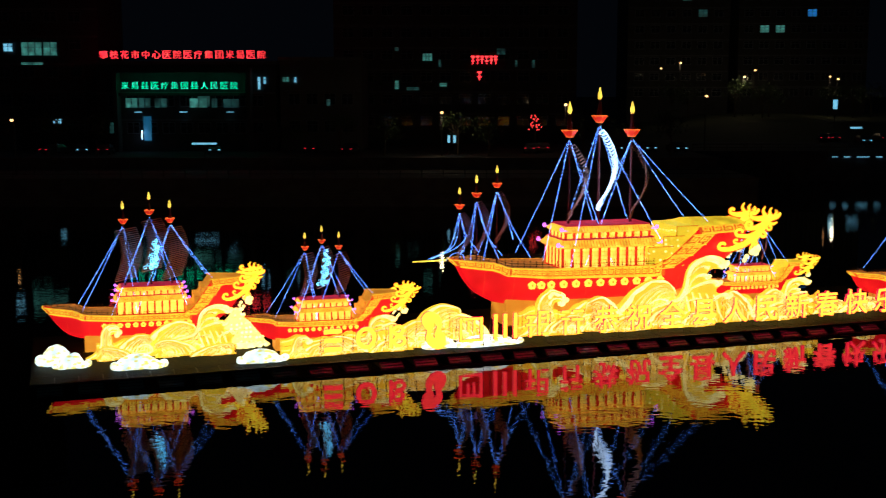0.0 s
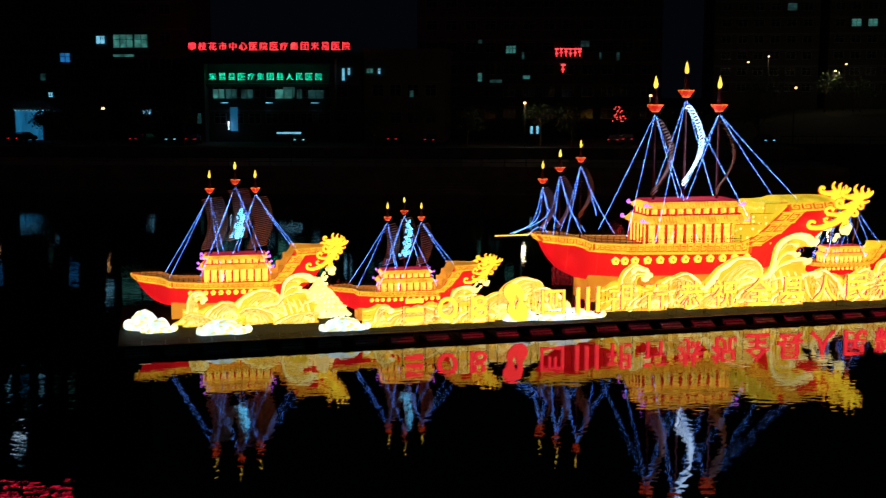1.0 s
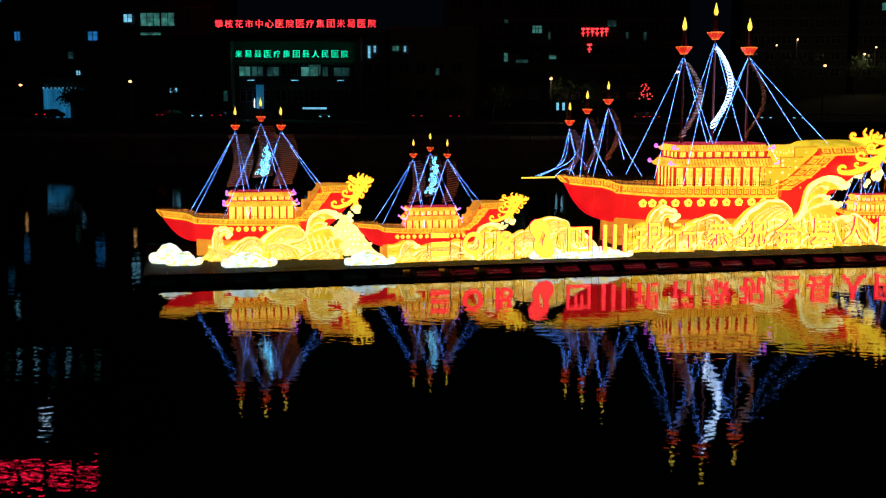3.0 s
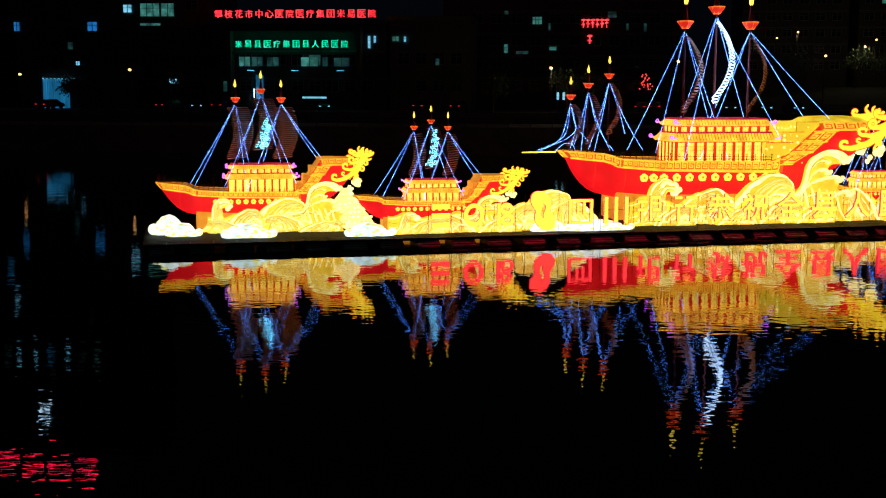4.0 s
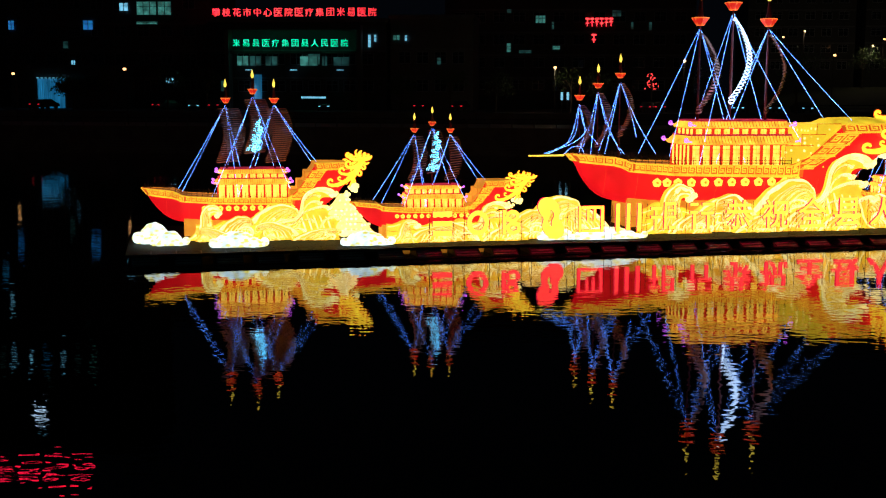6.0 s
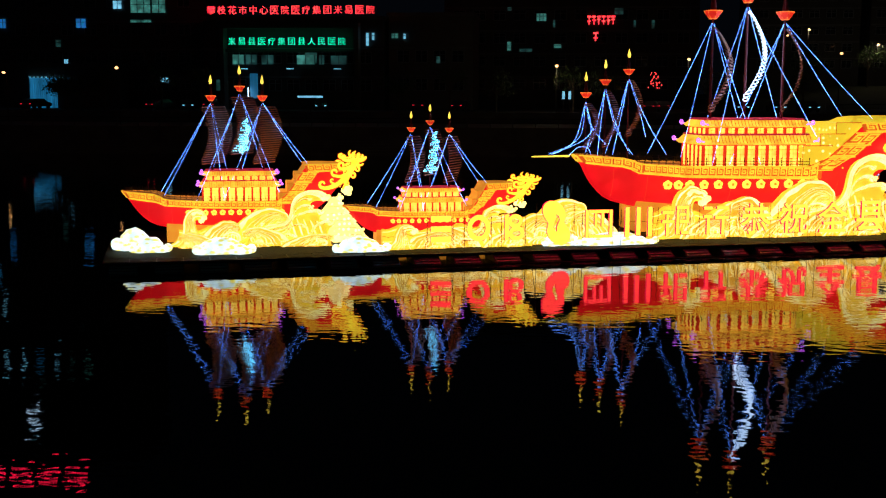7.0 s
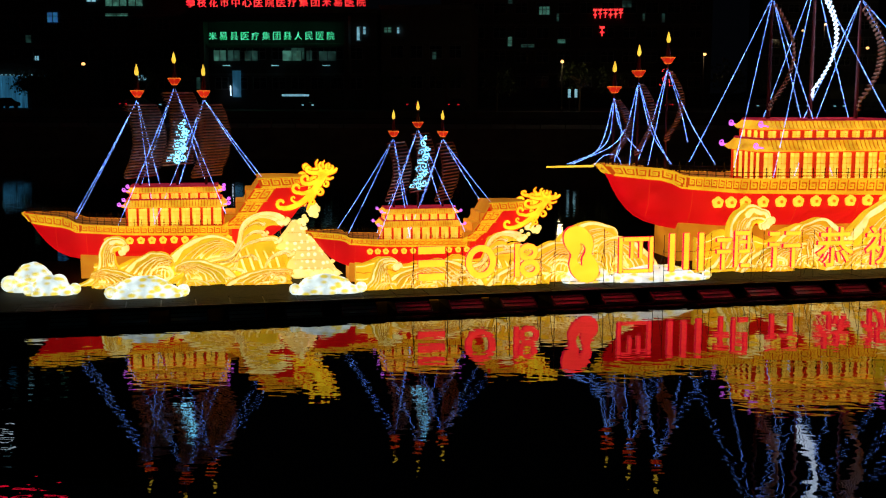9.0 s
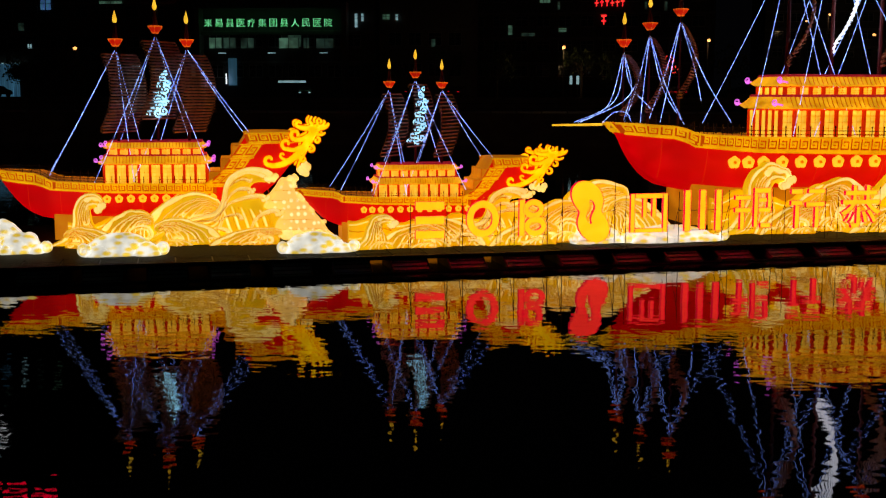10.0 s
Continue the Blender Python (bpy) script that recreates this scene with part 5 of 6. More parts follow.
swell(-11.8, -9.6, 0.56, 3.0, 1.3)
spray(-11.0, -7.9, 2.02, 4.1)
cloud(-17.85, 3.5, 1.5, 0.9, 0.9, 0.0, 6, 3)
cloud(-17.2, 2.7, 1.4, 0.6, 0.8, 0.0, 6, 4)
cloud(-14.2, 1.65, 2.2, 0.66, 0.8, 0.0, 7, 5)
cloud(-8.6, 1.15, 2.1, 0.6, 0.8, 0.0, 7, 6)
# round the small ship
backing(-7.6, 0.6, 1.05, 1.9)
crest(-7.75, -6.35, 1.08, 1.3, 5)
swell(-6.9, -4.9, 0.75, 1.35, 1.4)
swell(-5.5, -3.4, 0.95, 1.4, 1.5, flip=True)
breaker(-4.5, -1.95, 1.85, 1.45)
swell(-3.4, -1.2, 0.8, 1.2, 1.3, deep=False)
swell(-3.7, -1.7, 1.35, 1.75, 1.3)
swell(-2.5, -0.2, 1.4, 1.6, 1.5, deep=False)
# between the ships: pale swells and a low cloud
swell(-1.4, 1.6, 1.85, 2.7, 1.4, deep=False)
swell(0.9, 3.2, 1.35, 2.6, 1.4, deep=False, flip=True)
cloud(2.6, 1.1, 3.2, 0.52, 0.8, 0.0, 9, 7)
cloud(0.2, 1.3, 1.8, 0.55, 0.8, 0.0, 6, 8)
# round the large ship
backing(4.6, 22.5, 1.5, 2.75)
crest(4.3, 6.95, 2.35, 2.2, 7)
swell(5.9, 8.0, 1.05, 1.9, 1.4)
swell(6.9, 9.2, 1.6, 2.35, 1.6, deep=False)
swell(8.3, 10.8, 1.8, 2.25, 1.7, flip=True)
swell(9.7, 13.4, 2.5, 2.4, 2.0, deep=False)
breaker(11.85, 16.45, 3.75, 2.1)
swell(11.2, 13.6, 1.2, 1.75, 1.4)
swell(13.2, 15.4, 1.0, 1.6, 1.3, deep=False)
swell(9.0, 11.4, 0.9, 1.7, 1.3, deep=False)
swell(16.0, 18.2, 1.7, 2.1, 1.5, flip=True)
swell(17.6, 19.9, 1.65, 2.2, 1.5, deep=False)
breaker(18.6, 21.5, 2.25, 2.15)
swell(18.2, 20.4, 0.9, 1.7, 1.3)
swell(21.8, 23.9, 0.75, 2.4, 1.4)
swell(23.4, 26.0, 0.85, 2.3, 1.4, deep=False)
crest(26.8, 28.4, 1.6, 3.0, 5)
swell(27.8, 30.4, 1.1, 2.9, 1.6, flip=True)
crest(31.6, 34.2, 2.4, 2.75, 6)

# ---- the row of lit characters on steel stands ----
def glyph_mesh(text, height, depth, bold=0.014):
    """One character as a mesh, its foot at the origin, facing -y."""
    cu = bpy.data.curves.new("glyph", "FONT")
    cu.body, cu.extrude, cu.resolution_u = text, depth / 2, 3
    cu.offset = bold
    cu.align_x = "CENTER"
    ob = bpy.data.objects.new("glyph", cu)
    scene.collection.objects.link(ob)
    me = bpy.data.meshes.new_from_object(ob.evaluated_get(bpy.context.evaluated_depsgraph_get()))
    bpy.data.objects.remove(ob)
    bm = bmesh.new()
    bm.from_mesh(me)
    bpy.data.meshes.remove(me)
    zs = [v.co.y for v in bm.verts]
    s = height / (max(zs) - min(zs))
    lo = min(zs)
    for v in bm.verts:
        v.co = Vector((v.co.x * s, -v.co.z, (v.co.y - lo) * s))
    bmesh.ops.remove_doubles(bm, verts=bm.verts[:], dist=0.0004)
    bmesh.ops.recalc_face_normals(bm, faces=bm.faces[:])
    return bm


# slats added to the letters: amber from above, red as the water mirrors them
ADDED_SLAT, RAKE = 0.022, 0.175


def channel(name, bm, root):
    """A lit channel form with red returns. Added raked amber slats with red undersides make its mirror image red."""
    bm.normal_update()
    front = min(v.co.y for v in bm.verts)
    lo, hi = min(v.co.z for v in bm.verts), max(v.co.z for v in bm.verts)
    fb = bm.copy()
    bmesh.ops.delete(fb, geom=[f for f in fb.faces if max(v.co.y for v in f.verts) > front + 0.012], context="FACES")
    bmesh.ops.delete(bm, geom=[f for f in bm.faces if max(v.co.y for v in f.verts) <= front + 0.012], context="FACES")
    bmesh.ops.triangulate(fb, faces=fb.faces[:])
    n = round((hi - lo) / ADDED_SLAT)
    step = (hi - lo) / n
    for k in range(1, n):
        bmesh.ops.bisect_plane(fb, geom=fb.verts[:] + fb.edges[:] + fb.faces[:], plane_co=(0, 0, lo + k * step), plane_no=(0, 0, 1))
    for f in fb.faces:
        k = math.floor((f.calc_center_median().z - lo) / step)
        z0 = lo + k * step
        vs = [v.co.copy() for v in f.verts]
        for co in vs:
            co.y = front + RAKE * min(1, max(0, (co.z - z0) / step))
        nf = bm.faces.new([bm.verts.new(co) for co in vs])
        nf.material_index = 1
        for a, b in zip(vs, vs[1:] + vs[:1]):
            if abs(a.z - z0) < 1e-4 and abs(b.z - z0) < 1e-4:
                bm.faces.new([bm.verts.new(p) for p in (a, b, b + Vector((0, RAKE, 0)), a + Vector((0, RAKE, 0)))])
    fb.free()
    ob = part(name, bm, LETTER_RED, root)
    ob.data.materials.append(LETTER)
    return ob


def stand(root, w, z0, h):
    for x in (-w / 2, w / 2):
        bm = bmesh.new()
        tube(bm, [(x, 0.1, 0), (x, 0.1, z0 + h * 0.95)], 0.012, 4)
        part("post", bm, DARK_STEEL, root, "thin black steel post")
        bm = bmesh.new()
        tube(bm, [(x, 0.1, z0 + h * 0.6), (x + 0.05, 0.75, 0)], 0.01, 4)
        part("brace", bm, DARK_STEEL, root)
    for z in (z0 + 0.02, z0 + h * 0.5):
        bm = bmesh.new()
        tube(bm, [(-w / 2, 0.1, z), (w / 2, 0.1, z)], 0.009, 4)
        part("cross_bar", bm, DARK_STEEL, root)


def shape_sign(u, kind, w, h, z0):
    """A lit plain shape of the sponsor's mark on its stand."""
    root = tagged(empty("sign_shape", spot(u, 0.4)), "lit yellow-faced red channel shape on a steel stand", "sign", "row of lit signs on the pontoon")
    if kind == "mark":
        # two joined lobes round a curved slot
        lobes, slot = [], []
        for a in np.linspace(0, 2 * math.pi, 49)[:-1]:
            r = 0.335 + 0.165 * math.cos(2 * a)
            x, z = 1.45 * r * math.sin(a), 1.02 * r * math.cos(a)
            lobes.append(np.array((w * (x - 0.3 * z), z0 + h * (0.5 + z))))
        for a in np.linspace(0, 2 * math.pi, 25)[:-1]:
            x, z = 0.06 * math.sin(a) + 0.05 * math.sin(3.0 * math.cos(a)), 0.2 * math.cos(a)
            slot.append(np.array((w * (x - 0.1 * z), z0 + h * (0.5 + z))))
        bm = bmesh.new()
        loops = []
        for y in (-0.08, 0.08):
            for pts in (lobes, slot):
                loops.append([bm.verts.new((p[0], y, p[1])) for p in pts])
        for fr, bk in ((loops[0], loops[2]), (loops[1], loops[3])):
            for i in range(len(fr)):
                j = (i + 1) % len(fr)
                bm.faces.new((fr[i], fr[j], bk[j], bk[i]))
        for pair in (loops[:2], loops[2:]):
            es = [bm.edges.get((lp[i], lp[(i + 1) % len(lp)])) for lp in pair for i in range(len(lp))]
            bmesh.ops.triangle_fill(bm, use_beauty=True, use_dissolve=False, edges=es)
        bmesh.ops.recalc_face_normals(bm, faces=bm.faces[:])
        channel("lobed_shape", bm, root)
    for cx, cz, rx, rz, t in RINGS.get(kind, ()):
        bm = bmesh.new()
        loops = [[bm.verts.new((w * (cx + (rx - o) * math.sin(q)), y, z0 + h * (cz + (rz - o * w / h) * math.cos(q)))) for q in np.linspace(0, 2 * math.pi, 33)[:-1]] for y, o in ((-0.07, 0), (-0.07, t), (0.07, t), (0.07, 0))]
        for lp, nx in zip(loops, loops[1:] + loops[:1]):
            for i in range(32):
                bm.faces.new((lp[i], lp[(i + 1) % 32], nx[(i + 1) % 32], nx[i]))
        bmesh.ops.recalc_face_normals(bm, faces=bm.faces[:])
        channel("ring", bm, root)
    for x0, x1, a, b in SHAPES.get(kind, ()):
        bm = bmesh.new()
        bevel_box(bm, x0 * w, x1 * w, -0.07, 0.07, z0 + a * h, z0 + b * h, 0.015)
        channel("bar", bm, root)
    stand(root, w * 1.15, z0, h)


RINGS = {"oval": ((0.0, 0.5, 0.5, 0.5, 0.21),), "ladder": ((0.04, 0.74, 0.36, 0.26, 0.19), (0.1, 0.26, 0.38, 0.27, 0.19))}
SHAPES = {
    "stack": ((-0.46, 0.46, 0.78, 1.0), (-0.46, 0.46, 0.39, 0.61), (-0.46, 0.46, 0.0, 0.22)),
    "ladder": ((-0.46, -0.26, 0, 1),),
    "frame": ((-0.5, -0.38, 0, 1), (0.38, 0.5, 0, 1), (-0.377, 0.377, 0.88, 1), (-0.377, 0.377, 0.0, 0.11), (-0.17, -0.06, 0.4, 0.877), (0.08, 0.19, 0.4, 0.877)),
    "bars": ((-0.48, -0.32, 0, 1), (-0.08, 0.08, 0.04, 1), (0.34, 0.5, 0, 1)),
    "grid": ((-0.48, -0.05, 0.72, 0.83), (-0.48, -0.05, 0.42, 0.53), (-0.34, -0.22, 0.0, 0.417), (-0.34, -0.22, 0.533, 0.717), (0.02, 0.48, 0.88, 1), (0.02, 0.13, 0.05, 0.877), (0.37, 0.48, 0.523, 0.877), (0.133, 0.367, 0.66, 0.76), (0.133, 0.48, 0.42, 0.52), (0.2, 0.48, 0.04, 0.15)),
    "cross": ((-0.48, -0.14, 0.84, 0.95), (-0.48, -0.14, 0.56, 0.67), (-0.36, -0.23, 0.0, 0.557), (0.0, 0.48, 0.84, 0.95), (-0.06, 0.48, 0.52, 0.63), (0.2, 0.33, 0.0, 0.517)),
}
for u, kind, w, h in ((-5.35, "stack", 0.95, 1.1), (-3.75, "oval", 1.0, 1.1), (-2.22, "ladder", 0.9, 1.1), (-0.4, "mark", 1.45, 1.85), (1.48, "frame", 1.2, 1.2), (3.24, "bars", 1.25, 1.28), (4.92, "grid", 1.28, 1.3), (6.78, "cross", 1.22, 1.3)):
    shape_sign(u, kind, w, h, 0.15 if kind == "mark" else 0.39)
for i, ch in enumerate("恭祝全县人民新春快乐"):
    root = tagged(empty("sign_character", spot(8.65 + 1.82 * i, 0.4)), "lit yellow-faced red channel character on a steel stand", "sign", "row of lit signs on the pontoon")
    bm = glyph_mesh(ch, 1.36, 0.14)
    for vv in bm.verts:
        vv.co.z += 0.35
        vv.co.y += 0.02
    channel("character", bm, root)
    stand(root, 1.45, 0.35, 1.36)
# ---- the far bank ----
def window_mesh(w, h, material):
    bm = bmesh.new()
    box(bm, -w / 2, w / 2, 0.0, 0.04, 0, h)
    return mesh_of("pane", bm, material)


def building(name, label, x0, x1, y0, y1, z1, material, storey, bay, win_w, win_h, lit, z_first=1.2, flat=STREET, band=True):
    """A block with its rows of windows; lit: {(column, row): material}."""
    root = tagged(empty(name, far(x0, y0, flat)), label, "building")
    w, h = x1 - x0, z1 - flat
    cols, rows = int(w // bay), int((h - 0.8) // storey)
    bm = bmesh.new()
    box(bm, 0, w, 0.25, y1 - y0, -4.5, h)
    part("wall", bm, material, root)
    bm = bmesh.new()
    box(bm, -0.25, w + 0.25, -0.1, y1 - y0 + 0.2, h, h + 0.5)
    part("parapet", bm, CONCRETE, root)
    if band:
        for r in range(rows):
            bm = bmesh.new()
            box(bm, 0, w, 0.12, 0.25, r * storey + z_first + win_h + 0.25, r * storey + z_first + win_h + 0.55)
            part("string_course", bm, CONCRETE, root)
    off = (w - cols * bay) / 2 + bay / 2
    bm = bmesh.new()
    for xa, xb, za, zb in ((-win_w / 2 - 0.06, win_w / 2 + 0.06, -0.08, 0), (-win_w / 2 - 0.06, win_w / 2 + 0.06, win_h, win_h + 0.06), (-win_w / 2 - 0.06, -win_w / 2, 0, win_h), (win_w / 2, win_w / 2 + 0.06, 0, win_h), (-0.03, 0.03, 0, win_h), (-win_w / 2, win_w / 2, win_h * 0.66, win_h * 0.66 + 0.05)):
        box(bm, xa, xb, 0.1, 0.2, za, zb)
    fr = mesh_of("window_frame", bm, FRAME)
    panes = {}
    for c in range(cols):
        for r in range(rows):
            mt = lit.get((c, r), GLASS)
            if mt.name not in panes:
                panes[mt.name] = window_mesh(win_w, win_h, mt)
            p = pose(off + c * bay, 0.0, r * storey + z_first)
            win = part("window", panes[mt.name], None, root, at=p @ pose(0, 0.19, 0))
            part("window_frame", fr, None, win, at=pose(0, -0.19, 0))
    return root


def lit_pick(seed, cols, rows, n, choices):
    r = random.Random(seed)
    return {(r.randrange(cols), r.randrange(rows)): r.choice(choices) for _ in range(n)}


# hospital: main block with its sign boards, wing and tower behind
hospital = building("hospital", "dark hospital block with lit signs and a framed entrance", -50.5, -24.5, 168.4, 186, 15.5, FACADE_DARK, 3.9, 2.6, 1.7, 1.5, lit_pick(2, 10, 4, 2, [LIT_DIM]))


def board_text(text, x0, x1, y, z0, h, material, name, label):
    root = tagged(empty(name, far((x0 + x1) / 2, y, z0)), label, "sign")
    n = len(text)
    step = (x1 - x0) / n
    for i, ch in enumerate(text):
        bm = glyph_mesh(ch, h, 0.2, -0.006)
        for v in bm.verts:
            v.co.x += (i + 0.5 - n / 2) * step
        part("character", bm, material, root)
    bm = bmesh.new()
    for z in (h * 0.2, h * 0.8):
        box(bm, -(x1 - x0) / 2, (x1 - x0) / 2, 0.1, 0.16, z, z + 0.06)
    for i in range(n + 1):
        x = -(x1 - x0) / 2 + i * step
        box(bm, x, x + 0.05, 0.16, 0.22, -0.6, h)
    part("rail", bm, DARK_STEEL, root)


board_text("攀枝花市中心医院医疗集团米易医院", -50.0, -25.6, 168.5, 16.3, 1.15, SIGN_RED, "red_hospital_sign", "red lit hospital name in single characters on the roof edge")
board_text("米易县医疗集团县人民医院", -46.5, -29.4, 166.6, 11.95, 1.0, SIGN_GREEN, "green_hospital_sign", "green lit hospital name over the entrance")


def entrance():
    root = tagged(empty("entrance_frame", far(-37.6, 166.2, STREET)), "tall concrete portal frame round the hospital entrance", "portal")
    bm = bmesh.new()
    box(bm, -9.9, 9.9, 0, 2.0, 9.9, 10.6)
    part("lintel", bm, FACADE_DARK, root)
    for x in (-9.9, 9.3):
        bm = bmesh.new()
        box(bm, x, x + 0.6, 0, 2.0, -1.8, 9.9)
        part("pier", bm, FACADE, root)
    bm = bmesh.new()
    box(bm, -9.3, 9.3, 0.9, 2.1, 6.55, 7.0)
    part("sign_ledge", bm, FACADE_DARK, root)
    for x0, x1, z0, z1, m in ((-8.6, -6.9, 4.9, 6.25, LIT_GREEN), (-6.7, -5.0, 4.9, 6.25, LIT_DIM), (0.7, 3.3, 4.9, 6.2, LIT_GREEN), (3.9, 4.7, 4.9, 6.2, LIT_DIM), (5.6, 7.9, 4.9, 6.1, LIT_DIM), (-4.4, -2.6, 4.9, 6.2, LIT_DIM)):
        bm = bmesh.new()
        box(bm, x0, x1, 2.0, 2.08, z0, z1)
        o = part("window", bm, m, root)
        bm = bmesh.new()
        for xx in (x0, (x0 + x1) / 2, x1):
            box(bm, xx - 0.04, xx + 0.04, 1.92, 2.0, z0, z1)
        box(bm, x0, x1, 1.92, 2.0, z0 - 0.06, z0)
        part("window_frame", bm, FRAME, o)
    bm = bmesh.new()
    box(bm, -6.1, -5.0, 1.95, 2.05, 0.1, 3.6)
    part("glass_door", bm, LIT_BLUE, root, "blue-lit glass door")
    bm = bmesh.new()
    box(bm, -6.3, -6.2, 1.4, 1.5, 0.3, 1.6)
    part("light_strip", bm, LAMP_COOL, root)
    for x in (-7.2, -0.6, 6.2):
        bm = bmesh.new()
        box(bm, x, x + 1.0, 1.2, 1.4, 4.2, 4.3)
        part("canopy_lamp", bm, LIT_WHITE, root)


entrance()
def lit_window(root, x0, x1, z0, z1, material, panes=2):
    """A lit window of its own size set in a facade, with its frame; coordinates of the place."""
    ox, oy, oz = root.matrix_basis.translation
    oz -= rise(ox, oy)
    bm = bmesh.new()
    box(bm, x0 - ox, x1 - ox, 0.05, 0.1, z0 - oz, z1 - oz)
    win = part("window", bm, material, root)
    bm = bmesh.new()
    for i in range(panes + 1):
        x = x0 + (x1 - x0) * i / panes - ox
        box(bm, x - 0.05, x + 0.05, 0.0, 0.05, z0 - oz - 0.05, z1 - oz + 0.05)
    for z in (z0, z0 + (z1 - z0) * 0.62, z1):
        box(bm, x0 - ox, x1 - ox, 0.0, 0.048, z - oz - 0.03, z - oz + 0.03)
    part("window_frame", bm, FRAME, win)


wing = building("hospital_wing", "dark hospital wing with a few lit wards", -84, -52, 175, 189, 27.0, FACADE_DARK, 4.1, 3.6, 1.8, 1.5, {})
for x0, x1, z0, z1, mt, n in ((-66.2, -64.8, 17.6, 18.8, LIT_WHITE, 2), (-63.5, -60.4, 17.0, 19.0, LIT_GREEN, 3), (-60.2, -58.1, 17.0, 19.0, LIT_GREEN, 2), (-63.6, -60.3, 15.6, 16.0, LIT_GREEN, 2), (-83.9, -82.9, 14.8, 16.2, LIT_DEEP, 2), (-72.0, -70.4, 14.8, 16.2, LIT_DEEP, 2), (-75.3, -74.4, 12.0, 13.1, LIT_DIM, 1), (-74.1, -73.4, 9.0, 10.2, LIT_WHITE, 2), (-59.2, -57.9, 6.8, 7.5, LIT_WHITE, 2)):
    lit_window(wing, x0, x1, z0, z1, mt, n)
annex = building("ward_annex", "low dark annex beside the hospital", -24.0, -12.0, 170, 184, 16.0, FACADE, 4.0, 2.6, 1.6, 1.6, {})
for x0, x1, z0, z1, mt, n in ((-23.6, -22.6, 12.9, 13.6, LIT_GREEN, 2), (-21.9, -21.5, 12.8, 13.6, LIT_WHITE, 1), (-17.2, -16.6, 9.4, 10.4, LIT_DIM, 1)):
    lit_window(annex, x0, x1, z0, z1, mt, n)
for x0, x1, z0, z1 in ((-27.0, -26.55, 11.9, 13.7), (-26.15, -25.75, 12.7, 13.7)):
    lit_window(hospital, x0, x1, z0, z1, LIT_WHITE, 1)
tower = building("hospital_tower", "tall dark hospital tower with scattered lit windows", -102, -70, 190, 206, 54.5, FACADE_DARK, 3.5, 3.6, 1.5, 1.4, {})
for x, z, mt, wd, ht in ((-90.2, 14.0, LIT_WHITE, 0.5, 3.2), (-90.2, 18.4, LIT_WHITE, 0.45, 2.6), (-93.6, 23.4, LIT_BLUE, 1.2, 2.0), (-90.2, 23.6, LIT_WHITE, 0.8, 1.8), (-88.9, 23.6, LIT_DIM, 0.9, 1.8), (-80.2, 23.0, LIT_BLUE, 0.9, 2.2),
                         (-92.7, 28.8, LIT_WHITE, 0.8, 1.6), (-90.0, 29.4, LIT_WHITE, 1.0, 2.6), (-86.0, 28.9, LIT_DIM, 1.2, 1.6), (-82.9, 29.0, LIT_WHITE, 0.8, 1.6), (-81.7, 29.0, LIT_DIM, 1.2, 1.6), (-79.4, 31.4, LIT_DIM, 0.9, 1.4),
                         (-92.9, 38.6, LIT_WHITE, 1.0, 1.7), (-89.8, 38.8, LIT_WHITE, 0.8, 1.5), (-87.0, 38.4, LIT_BLUE, 1.4, 1.7), (-84.0, 38.6, LIT_WHITE, 0.9, 1.7), (-81.4, 38.6, LIT_DIM, 0.9, 1.6), (-78.6, 38.7, LIT_GREEN, 1.0, 1.8), (-94.9, 38.6, LIT_DIM, 1.0, 1.5), (-86.6, 41.6, LIT_DIM, 1.0, 1.2),
                         (-88.6, 48.6, LAMP_COOL, 2.3, 1.5), (-88.4, 50.7, LIT_WHITE, 1.6, 0.7)):
    lit_window(tower, x - wd / 2, x + wd / 2, z - rise(-102, 190), z + ht * 0.7 - rise(-102, 190), mt, 2 if wd > 0.8 else 1)


def tower_sign():
    root = tagged(empty("tower_sign", pose(-98.4, 190.5, 59.0) @ Matrix.Diagonal((1, 1, 0.2, 1))), "red lit sign of plain bars along the tower's roof", "sign")
    for i in range(4):
        x = i * 4.95
        for a, b, c, d in ((0, 4.0, 5.0, 6.0), (0, 4.0, 2.4, 3.4), (0.3, 1.2, 3.4, 5.0), (2.8, 3.7, 3.4, 5.0), (0, 4.0, 0, 0.9), (1.5, 2.5, 0.9, 2.4), (0, 0.9, 0.9, 2.4), (3.1, 4.0, 0.9, 2.4)):
            bm = bmesh.new()
            box(bm, x + a, x + b, -0.2, 0, c, d)
            part("bar", bm, TOWER_RED, root)
    bm = bmesh.new()
    for i in range(10):
        box(bm, i * 2.1, 0.2 + i * 2.1, 0.02, 0.3, -13.0, 6.0)
    box(bm, 0, 19.2, 0.02, 0.3, 1.0, 1.2)
    part("sign_frame", bm, DARK_STEEL, root)


tower_sign()
building("shop_block", "dark block with a blue-lit ground floor hall", -82, -64, 171.0, 174.6, 9.0, FACADE, 4.0, 4.0, 2.2, 1.6, {})


def blue_hall():
    root = tagged(empty("lit_hall", far(-75.6, 171.1, STREET)), "blue-lit curtained hall front under a row of small lamps", "hall front")
    for x0, x1, z0 in ((-2.2, 1.9, -1.4), (3.6, 5.0, 1.7)):
        n = round((x1 - x0) / 0.3)
        for i in range(n):
            bm = bmesh.new()
            box(bm, x0 + 0.3 * i, x0 + 0.3 * i + 0.26, 0.02 * (i % 2), 0.15, z0, 3.0)
            part("curtain", bm, LIT_BLUE, root)
    for i in range(9):
        bm = bmesh.new()
        box(bm, -2.2 + 0.62 * i, -1.95 + 0.62 * i, -0.2, -0.08, 3.05, 3.15)
        part("lamp", bm, LIT_WHITE, root)


blue_hall()
